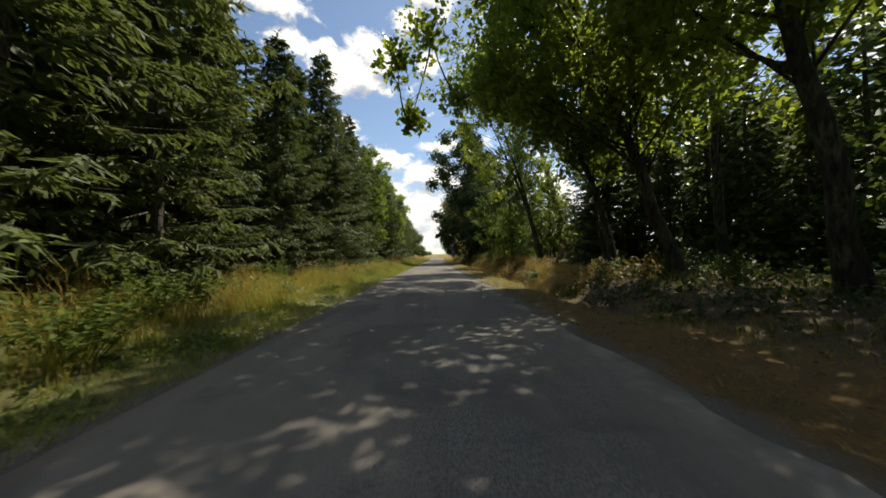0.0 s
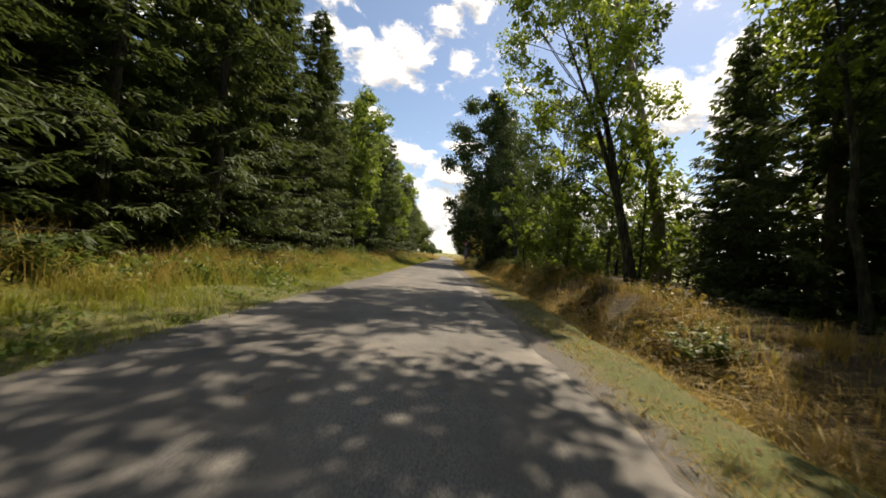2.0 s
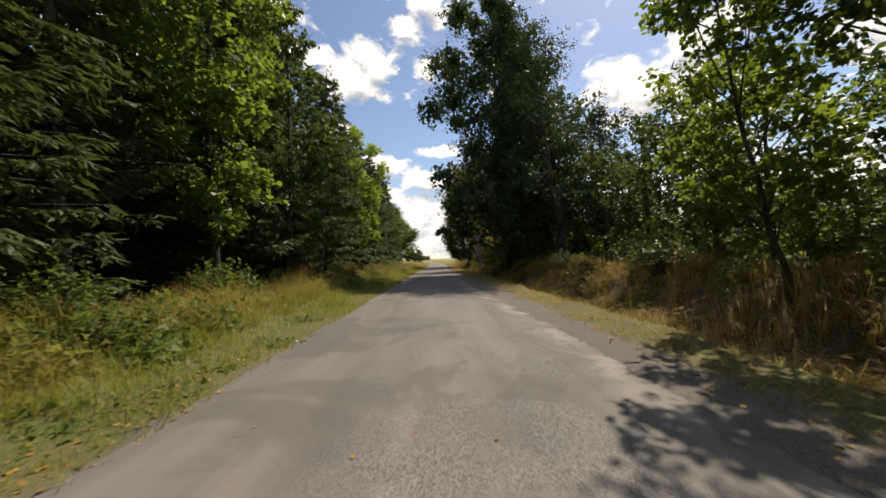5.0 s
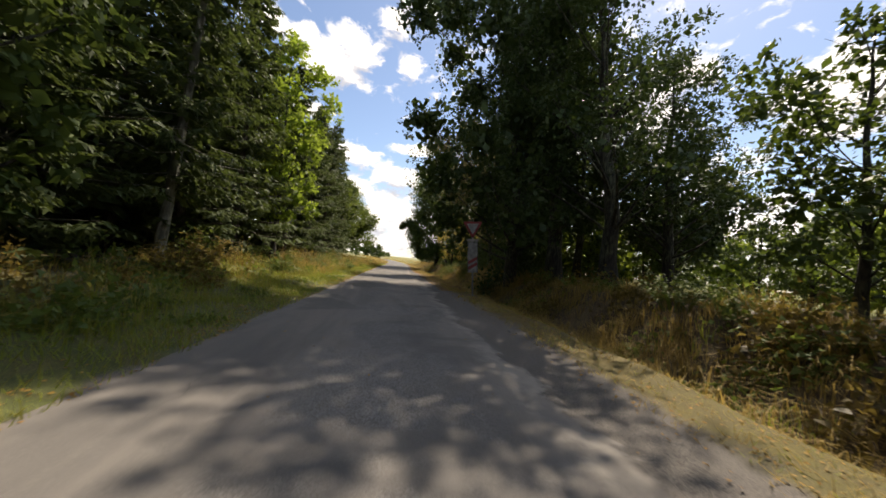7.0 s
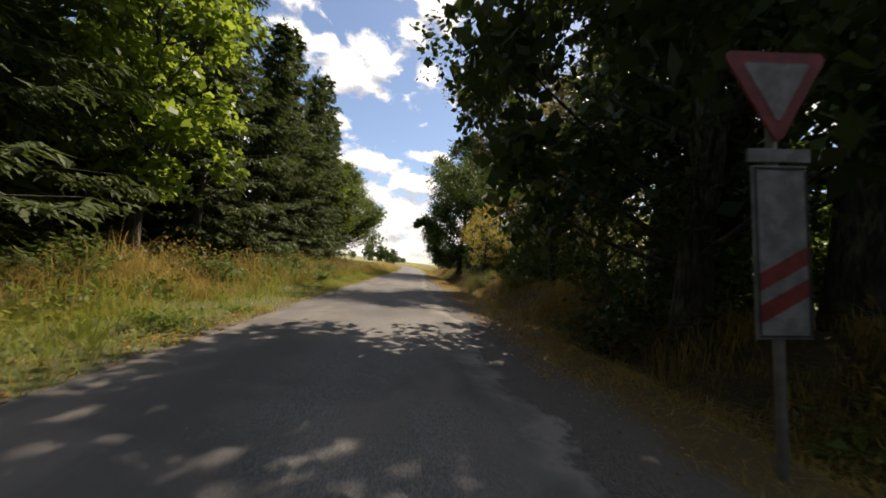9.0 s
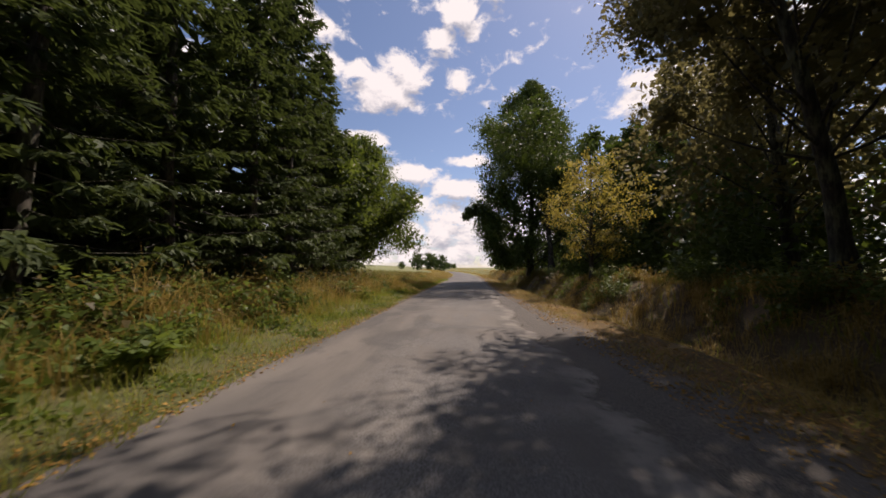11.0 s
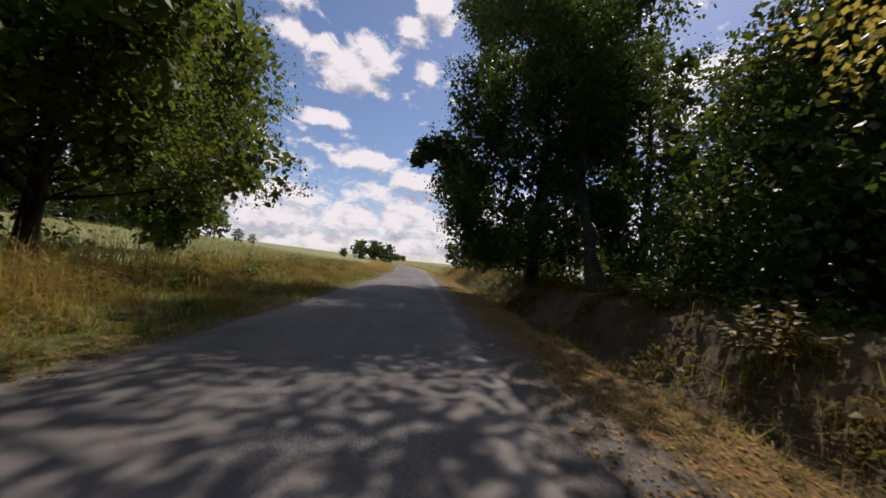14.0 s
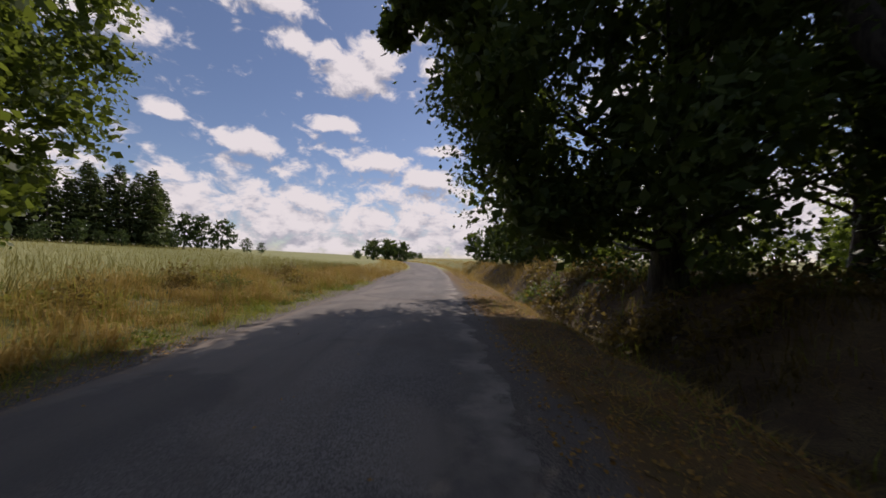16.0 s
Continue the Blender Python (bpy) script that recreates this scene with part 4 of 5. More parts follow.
for k in range(46):
    a = (k % 23) / 22
    back = 6.0 * (k // 23)
    x, y = -128 + 50 * a - back * 0.7 + rng.normal(0, 1.2), 132 + 52 * a + back + rng.normal(0, 1.2)
    tree("spruce_tree", spruce_far, None, stand(x, y, rng.uniform(0, 360), rng.uniform(1.25, 1.9) * (1 - 0.15 * max(0, a - 0.75))), "distant dark spruce in a field wood", "spruce", "distant field wood")
for k in range(14):
    x, y = -104 + 2.6 * k + rng.normal(0, 1), 136 + 3.0 * k + rng.normal(0, 2)
    tree("field_tree", far_tree, None, stand(x, y, rng.uniform(0, 360), rng.uniform(0.4, 0.7)), "light green broadleaved tree fringing the far wood", "tree", "fringe of the far wood")
for x, y, sc in ((-72, 192, 1.3), (-67, 194, 1.2), (-76, 190, 1.3), (-62, 200, 0.6), (-58, 202, 0.45)):
    tree("field_tree", far_tree, None, stand(x, y, rng.uniform(0, 360), sc), "rounded broadleaved tree standing in the field", "tree", "field trees")
for k in range(20):
    x, y = 45 + 12 * k + rng.normal(0, 3), 215 - 8 * k + rng.normal(0, 5)
    tree("field_tree", far_tree, None, stand(x, y, rng.uniform(0, 360), rng.uniform(0.8, 1.25)), "broadleaved tree in a distant hedgerow", "tree", "distant hedgerow")
for x, y, sc in ((17, 101, 0.75), (21, 106, 0.8), (24, 98, 0.7), (29, 103, 0.9), (19, 43, 0.8), (24, 52, 0.9), (27, 61, 1.0), (22, 70, 0.9), (16, 38, 0.7)):
    tree("field_bush", far_bush, None, stand(x, y, rng.uniform(0, 360), sc, sink=0.3), "green thicket behind the roadside trees", "bush", "thicket behind the trees")

# deep wood behind the edge rows: trunks and foliage that shut out the light
def thicket(name, x0, x1, y0, y1, top, count, leaf, mat, label, seed):
    r = np.random.RandomState(seed)
    g = Bag()
    x, y = r.uniform(x0, x1, count), r.uniform(y0, y1, count)
    z = land(x, y) + r.uniform(0, 1, count) ** 0.8 * top * (0.8 + 0.2 * np.sin(y * 0.9) * np.sin(x * 1.7 + y * 0.3))
    w = unit(r.normal(0, 1, (count, 3)) + [0, 0, -0.5])
    s = unit(np.cross(w, unit(r.normal(0, 1, (count, 3)))))
    ll = leaf * r.uniform(0.6, 1.3, count)
    kites(g, np.c_[x, y, z], w, s, ll, ll * 0.5, 0.1)
    return tagged(new(name, g.mesh(name, mat, False)), label, "woods", kind="stuff")


thicket("deep_wood", -26, -16, -25, 77, 13, 18000, 1.6, SPRUCE, "dense dark spruce wood behind the forest edge", 5)
thicket("deep_wood", 18.5, 26, -25, 29, 12.0, 24000, 0.9, LIME, "dense dark spruce wood behind the oaks", 6)
# never in view: added behind the start to block light from the back
thicket("deep_wood", -16, 20, -32, -16, 13, 9000, 1.6, LIME, "unseen foliage added across the road behind to block light", 7)


def undergrowth(name, label, spots, mat, seed, leaf=0.16, per=330):
    """Shrub layer: rounded heaps of leaves on the ground, run together."""
    r = np.random.RandomState(seed)
    g = Bag()
    for x, y, w, h in spots:
        n = int(per * w * h)
        d = unit(r.normal(0, 1, (n, 3))) * r.uniform(0.35, 1.0, (n, 1)) * (1 + 0.25 * np.sin(7 * r.uniform(0, 6, (n, 1))))
        pos = np.c_[x + d[:, 0] * w, y + d[:, 1] * w, np.abs(d[:, 2]) * h]
        pos[:, 2] += land(pos[:, 0], pos[:, 1])
        way = unit(d * 0.5 + r.normal(0, 0.6, (n, 3)) + [0, 0, -0.25])
        nor = unit(np.array([0, 0, 1.0]) + r.normal(0, 0.5, (n, 3)))
        ll = leaf * r.uniform(0.6, 1.4, n)
        side = unit(np.cross(way, nor))
        if leaf < 0.1:   # small herb leaves, one triangle each
            wd = (ll * r.uniform(0.35, 0.6, n))[:, None] * side
            g.add(np.stack([pos - wd, pos + wd, pos + way * (1.2 * ll)[:, None]], 1).reshape(-1, 3), np.arange(3 * n).reshape(n, 3))
        else:
            kites(g, pos, way, side, ll, ll * r.uniform(0.5, 0.8, n), 0.12, 0.5)
    return tagged(new(name, g.mesh(name, mat, False)), label, "shrubs", kind="stuff")


undergrowth("undergrowth", "dark shaded shrubs under the roadside trees", [(9.0 + 1.6 * math.sin(k * 2.1), 57.0 + 2.1 * k, 1.6, 3.6 + 1.0 * math.sin(k * 1.3)) for k in range(14)], OAK, 31, 0.22, 170)
undergrowth("undergrowth", "low shaded shrubs beneath the oaks", [(9.4 + 0.9 * math.sin(k * 2.7), 1.5 + 2.6 * k, 1.1, 0.9 + 0.4 * math.sin(k * 1.9)) for k in range(10)], LIME, 33, 0.13, 300)
undergrowth("undergrowth", "shaded nettles and saplings beneath the oaks", [(4.0 + (k * 0.618 % 1) * 5.0, -1.5 + 0.22 * k, 0.5, 0.34 + 0.22 * math.sin(k * 1.9)) for k in range(68)], LIME, 52, 0.08, 520)
undergrowth("undergrowth", "dark dense shrubs deep under the oaks", [(12.6 + 1.2 * math.sin(k * 2.3), -5.0 + 2.6 * k, 1.9, 3.4 + 0.9 * math.sin(k * 1.6)) for k in range(13)], OAK, 39, 0.26, 120)
undergrowth("undergrowth", "dark dense shrubs behind the roadside oaks", [(12.4 + 1.0 * math.sin(k * 2.3), 56.0 + 2.6 * k, 1.9, 4.6 + 0.9 * math.sin(k * 1.6)) for k in range(9)], OAK, 40, 0.26, 120)
undergrowth("undergrowth", "sunlit leafy shrubs along the ditch bank", [(6.6 + 0.8 * math.sin(k * 2.2), 26.5 + 2.0 * k, 0.9, 1.2 + 0.5 * math.sin(k * 1.4)) for k in range(7)], MAPLE, 34, 0.13, 300)
undergrowth("undergrowth", "dark shrubs at the foot of the tall limes", [(6.0, 52.5, 1.5, 1.6), (4.6, 53.5, 1.2, 1.8), (6.2, 56.0, 1.4, 1.4)], LIME, 35, 0.18, 260)
undergrowth("undergrowth", "low shrubs at the foot of the old oaks", [(6.4, 90.5, 1.2, 0.9), (8.6, 87.5, 1.0, 0.7)], OAK, 36, 0.18, 260)
undergrowth("undergrowth", "dense dark shrubs between the elm and the old oaks", [(8.4, 78.5, 1.6, 4.8), (8.0, 81.0, 1.5, 4.0), (7.1, 78.2, 1.1, 3.8), (9.6, 83.5, 1.6, 2.4), (7.6, 76.6, 1.3, 3.6), (10.5, 80.5, 1.8, 3.4), (10.4, 86.5, 1.8, 3.4), (12.2, 85.5, 1.8, 3.6), (9.0, 86.0, 1.3, 3.0)], OAK, 38, 0.19, 220)
undergrowth("undergrowth", "bushy young growth under the spruces", [(-6.6 + 0.5 * math.sin(k * 2.9), 1.0 + 3.9 * k, 0.7, 0.9 + 0.4 * math.sin(k * 1.7)) for k in range(19)], WEED, 37, 0.13, 300)

undergrowth("undergrowth", "dense low shrubs beneath the roadside ash trees", [(-8.0, 77.5, 1.6, 2.2), (-10.0, 79.5, 1.8, 2.0), (-9.0, 82.0, 1.2, 1.2), (-7.0, 75.4, 1.3, 1.6), (-11.0, 76.5, 2.0, 3.0)], OAK, 46, 0.18, 220)


def mounds(r, count, u0, u1, y0, y1, wide, high):
    y, u = r.uniform(y0, y1, count), r.uniform(u0, u1, count)
    return list(zip(road_x(y) + u, y, r.uniform(*wide, count), r.uniform(*high, count)))


r1 = np.random.RandomState(77)
undergrowth("verge_herbs", "leafy green herbs growing among verge grass", mounds(r1, 120, -3.7, -6.3, -3, 76, (0.3, 0.7), (0.2, 0.6)), WEED, 41, 0.075, 1000)
undergrowth("verge_herbs", "yellowing herbs and docks among verge grass", mounds(r1, 80, -3.8, -6.3, -3, 98, (0.25, 0.6), (0.2, 0.55)), YELLOWHERB, 42, 0.065, 1000)
undergrowth("verge_herbs", "withered brown stalks and herbs among tall grass", mounds(r1, 70, -4.2, -6.5, 34, 98, (0.25, 0.6), (0.3, 0.75)), DRYLEAF, 43, 0.06, 900)
undergrowth("verge_herbs", "low clover and plantain at the road edge", mounds(r1, 140, -2.8, -3.6, -3, 98, (0.2, 0.45), (0.05, 0.12)), WEED, 44, 0.05, 3200)
undergrowth("verge_herbs", "tall tangled brown and green weeds by the wood", mounds(r1, 70, -4.4, -6.6, 54, 77, (0.35, 0.7), (0.5, 1.0)), DRYLEAF, 50, 0.07, 620)
undergrowth("verge_herbs", "tall tangled nettles and docks by the wood", mounds(r1, 30, -4.0, -6.4, 54, 77, (0.35, 0.7), (0.4, 0.9)), WEED, 51, 0.075, 620)
undergrowth("bank_bracken", "withered brown bracken on the ditch bank", mounds(r1, 110, 4.0, 7.0, 10, 100, (0.35, 0.8), (0.3, 0.8)), DRYLEAF, 45, 0.085, 620)
undergrowth("bank_bracken", "green bramble leaves spilling down the ditch bank", mounds(r1, 50, 4.2, 6.6, 25, 100, (0.3, 0.7), (0.3, 0.7)), WEED, 49, 0.085, 700)

# ---------------------------------------------------------------- grass and weeds
def blades(name, label, mat, count, place, high, width, lean=0.35, seed=1, bend=0.4, short=False):
    """Grass: each blade a bent tapering strip, standing on the land at place(r, count)."""
    r = np.random.RandomState(seed)
    x, y, k = place(r, count)
    n = len(x)
    h = r.uniform(*high, n) * k
    az = r.uniform(0, 6.283, n)
    ln = np.abs(r.normal(lean, 0.2, n))
    d = np.c_[np.cos(az), np.sin(az), np.zeros(n)]
    s = np.c_[-np.sin(az + r.normal(0, 0.6, n)), np.cos(az), np.zeros(n)]
    w = (r.uniform(*width, n))[:, None] * s / 2
    b = np.c_[x, y, land(x, y) - 0.02]
    up = np.array([0, 0, 1.0])
    m = b + (h * 0.55)[:, None] * (up + d * ln[:, None] * 0.45)
    t_ = b + h[:, None] * (up * (1 - bend * ln[:, None] * 0.6) + d * ln[:, None] * (1 + bend))
    if short:
        g = Bag().add(np.stack([b - w, b + w, t_], 1).reshape(-1, 3), np.arange(3 * n).reshape(n, 3))
    else:
        g = Bag()
        g.add(np.stack([b - w, b + w, m + 0.75 * w, m - 0.75 * w], 1).reshape(-1, 3), np.arange(4 * n).reshape(n, 4))
        g.add(np.stack([m - 0.75 * w, m + 0.75 * w, t_], 1).reshape(-1, 3), np.arange(3 * n).reshape(n, 3))
    return tagged(new(name, g.mesh(name, mat, False)), label, "grass", kind="stuff")


def strip(u0, u1, y0, y1, patch=0.0, fall=0.0, tuft=1):
    """Places in a band beside the road, in uneven patches, shorter towards its rim."""
    def pick(r, n):
        of = r.randint(0, max(1, n // tuft), n)          # blades stand together in tufts
        y = r.uniform(y0, y1, n)[of] + r.normal(0, 0.11 if tuft > 1 else 0.5, n)
        q = np.clip(r.uniform(0, 1, n)[of] + r.normal(0, 0.11, n) / abs(u1 - u0), 0, 1)
        u = u0 + (u1 - u0) * q
        tall = r.uniform(0.6, 1.25, n)[of]
        keep = (np.sin(y * 0.83 + u) + np.sin(y * 2.1 - u * 1.7) + 0.8 * np.sin(y * 0.31 + 2 * u)) * 0.33 + r.uniform(-0.6, 0.6, n) > patch - 0.6
        rim = 1 - fall * np.abs(2 * q - 1) ** 2
        hum = 0.8 + 0.25 * np.sin(y * 1.3 + u * 2.1) + 0.15 * np.sin(y * 3.7)
        return (road_x(y) + u)[keep], y[keep], (rim * hum * tall)[keep]
    return pick


blades("verge_grass", "short green grass along the road edge", GRASS, 80000, strip(-2.5, -4.6, -6, 98, 0.0, 0.3), (0.09, 0.28), (0.007, 0.014), 0.45, 1, short=True)
blades("verge_grass", "short yellowed grass on the verge", MEADOW, 44000, strip(-2.5, -5.2, -6, 98, 0.1, 0.3), (0.1, 0.36), (0.006, 0.011), 0.5, 2, short=True)
blades("meadow_grass", "tall half-dry meadow grass before the wood", MEADOW, 30000, strip(-3.4, -7.0, -6, 100, 0.0, 0.35, 22), (0.25, 0.75), (0.006, 0.012), 0.45, 3, 0.7)
blades("meadow_grass", "tall green grass before the wood", GRASS, 30000, strip(-3.1, -7.0, -6, 100, 0.0, 0.4, 22), (0.2, 0.55), (0.007, 0.014), 0.5, 4, 0.7)
blades("meadow_grass", "tall golden meadow grass before the spruces", HAY, 9000, strip(-4.0, -6.6, -1, 40, 0.1, 0.2, 16), (0.5, 1.0), (0.006, 0.012), 0.35, 16, 0.6)
blades("meadow_grass", "tall yellow-green meadow grass before the spruces", MEADOW, 14000, strip(-3.7, -6.4, -1, 40, 0.0, 0.2, 18), (0.4, 0.85), (0.007, 0.013), 0.4, 17, 0.7)
blades("dry_grass", "bleached grass stems at the forest edge", HAY, 10000, strip(-4.2, -7.4, 18, 100, 0.3, 0.3, 14), (0.4, 0.95), (0.006, 0.012), 0.4, 5, 0.6)
blades("dry_grass", "tall bleached grass stems among the weeds", HAY, 9000, strip(-3.6, -6.4, 50, 78, 0.0, 0.2, 12), (0.5, 1.15), (0.007, 0.014), 0.35, 21, 0.7)
blades("verge_grass", "short dry grass on the verge by the ditch", HAY, 52000, strip(1.75, 3.6, 9, 98, 0.05, 0, 8), (0.05, 0.19), (0.008, 0.016), 0.8, 6, short=True)
blades("verge_grass", "thin brown grass in the shade of the oaks", MEADOW, 7000, strip(1.9, 3.8, -6, 10, 0.1, 0, 6), (0.04, 0.13), (0.006, 0.012), 0.8, 20, short=True)
blades("verge_grass", "short green grass on the verge by the ditch", GRASS, 28000, strip(1.9, 3.6, 11, 92, 0.15), (0.04, 0.14), (0.006, 0.013), 0.8, 7, short=True)
blades("dry_grass", "tall golden dry grass on the ditch bank", HAY, 38000, strip(3.1, 6.4, 12, 60, 0.0, 0.4, 30), (0.35, 0.95), (0.007, 0.014), 0.8, 8, 1.2)
blades("dry_grass", "tall brown dry grass on the ditch bank", HAY, 14000, strip(3.3, 6.6, 57, 74, 0.05, 0.4, 24), (0.3, 0.8), (0.008, 0.016), 0.8, 9, 1.2)
blades("dry_grass", "sparse brown grass beneath the old oaks", DRYLEAF, 16000, strip(3.0, 7.0, 72, 99, 0.0, 0.2, 14), (0.15, 0.45), (0.008, 0.016), 0.8, 18, 1.2)
blades("dry_grass", "tall brown dry grass beside the far road", HAY, 10000, strip(3.0, 6.6, 98, 130, 0.05, 0.4, 24), (0.3, 0.8), (0.008, 0.016), 0.8, 19, 1.2)
blades("dry_grass", "sparse dry grass under the trees", MEADOW, 9000, strip(3.4, 9.0, -6, 13, 0.2, 0.4), (0.2, 0.5), (0.006, 0.012), 0.6, 10, 0.8)
blades("dry_grass", "golden dry grass beside the open field", HAY, 34000, strip(-3.0, -7.4, 74, 112, 0.0, 0.3, 26), (0.3, 0.8), (0.009, 0.018), 0.8, 15, 1.1)
blades("meadow_grass", "green grass on the ditch bank", GRASS, 12000, strip(3.4, 7.5, 12, 100, 0.3, 0.4, 18), (0.25, 0.6), (0.008, 0.016), 0.6, 11, 0.8)


def open_field(r, n):
    d = r.uniform(0, 1, n) ** 2.2
    x = -5.8 - 90 * d
    y = 73 + r.uniform(0, 1, n) * (40 + 110 * d)
    return x, y, 1 + 1.2 * d


blades("field_grass", "pale ripening grass field beyond the wood", FIELD, 30000, open_field, (0.4, 0.75), (0.014, 0.032), 0.35, 12, short=True)


def far_verge(r, n):
    y = r.uniform(98, 190, n)
    u = np.where(r.uniform(0, 1, n) < 0.5, r.uniform(-7, -2.6, n), r.uniform(2.0, 6, n))
    return road_x(y) + u, y, np.ones(n)


blades("dry_grass", "dry grass along the far road", HAY, 14000, far_verge, (0.3, 0.7), (0.02, 0.035), 0.5, 13, short=True)


def right_field(r, n):
    return r.uniform(11, 60, n), r.uniform(34, 150, n), np.ones(n)


blades("field_grass", "pale grass field behind the roadside trees", FIELD, 14000, right_field, (0.3, 0.6), (0.02, 0.05), 0.4, 14, short=True)

# fallen leaves on verges, ditch and road edges
def leaf_litter(name, label, count, place, seed, size=(0.03, 0.075), mat=LITTER):
    r = np.random.RandomState(seed)
    x, y, _ = place(r, count)
    n = len(x)
    u = x - road_x(y)
    z = np.where((u > -2.3) & (u < 1.4), land(x, y) + 0.068, land(x, y) + r.uniform(0.004, 0.016, n))
    az = r.uniform(0, 6.283, n)
    w = unit(np.c_[np.cos(az), np.sin(az), r.normal(0, 0.25, n)])
    s = unit(np.cross(unit(np.c_[r.normal(0, 0.35, (n, 2)), np.ones(n)]), w))
    ll = r.uniform(*size, n)
    g = Bag()
    kites(g, np.c_[x, y, z], w, s, ll, ll * r.uniform(0.5, 0.8, n), 0.18, 0.5)
    return tagged(new(name, g.mesh(name, mat, False)), label, "leaves", kind="stuff")


leaf_litter("fallen_leaves", "orange fallen leaves on the verge", 36000, strip(1.45, 3.6, 50, 92, 0.0, 0, 3), 21, (0.018, 0.05))
leaf_litter("fallen_leaves", "scattered orange leaves on the verge", 4500, strip(1.5, 3.5, 24, 54, 0.1), 26, (0.02, 0.05))
leaf_litter("fallen_leaves", "orange fallen leaves along the road edge", 6000, strip(-2.5, -3.1, 22, 84, 0.05, 0, 4), 22, (0.018, 0.055))
leaf_litter("fallen_leaves", "band of orange leaves where grass meets asphalt", 8000, strip(-2.42, -2.95, 50, 86, 0.0, 0, 5), 27, (0.018, 0.05))
leaf_litter("fallen_leaves", "scattered fallen leaves on the asphalt", 420, strip(-2.4, 1.6, 10, 95, -0.5), 23, (0.018, 0.042))
leaf_litter("fallen_leaves", "brown fallen leaves in the shaded ditch", 9000, strip(1.9, 8.0, -6, 30, 0.0), 24, (0.025, 0.06), SHADELITTER)
leaf_litter("fallen_leaves", "brown fallen leaves under the old trees", 8000, strip(3.0, 9.0, 44, 96, 0.0), 25, (0.025, 0.06), SHADELITTER)


def weed_meshes(seed, height, radius, stems, per, leaf):
    r = np.random.RandomState(seed)
    wood, green = Bag(), Bag()
    for i in range(stems):
        az, rr = r.uniform(0, 6.283), radius * r.uniform(0.1, 1) ** 0.7
        top = np.array([np.cos(az) * rr, np.sin(az) * rr, height * r.uniform(0.55, 1.0) * (1 - 0.35 * (rr / radius) ** 2)])
        foot = np.array([np.cos(az) * rr * 0.35, np.sin(az) * rr * 0.35, -0.03])
        mid = (foot + top) / 2 + np.array([0, 0, 0.12 * height])
        tube(wood, [foot, mid, top], [0.007, 0.005, 0.002], 3)
        q = r.uniform(0.25, 1.0, per)[:, None]
        pos = (1 - q) ** 2 * foot + 2 * q * (1 - q) * mid + q ** 2 * top
        a2 = r.uniform(0, 6.283, per)
        w = unit(np.c_[np.cos(a2), np.sin(a2), r.normal(0.05, 0.35, per)])
        s = unit(np.cross(w, unit(np.c_[r.normal(0, 0.3, (per, 2)), np.ones(per)])))
        ll = leaf * r.uniform(0.6, 1.3, per)
        kites(green, pos, w, s, ll, ll * r.uniform(0.45, 0.7, per), 0.15, 0.4)
    return wood, green


weed_kinds = [(build(*weed_meshes(71, 0.75, 0.75, 40, 18, 0.10), (WEED, WEED), "nettle"), "nettle_clump", "leafy green nettle clump in the grass"),
              (build(*weed_meshes(72, 0.5, 0.7, 26, 14, 0.15), (WEED, WEED), "burdock"), "burdock_clump", "broad-leaved burdock clump at the verge"),
              (build(*weed_meshes(73, 1.1, 0.8, 46, 18, 0.09), (WEED, WEED), "bramble"), "bramble_bush", "tangled green bramble at the forest edge"),
              (build(*weed_meshes(74, 1.0, 0.7, 30, 14, 0.12), (MEADOW, DRYLEAF), "dock"), "dock_clump", "withered brown dock stalks in the grass")]


def weed(kind, x, y, sc=1.0):
    meshes, name, label = weed_kinds[kind]
    ob = tagged(new(name), label, "weed", name.split("_")[0] + " clumps")
    part("stalk", meshes[0], ob)
    part("foliage", meshes[1], ob)
    ob.matrix_basis = stand(x, y, rng.uniform(0, 360), sc, sink=0.0)


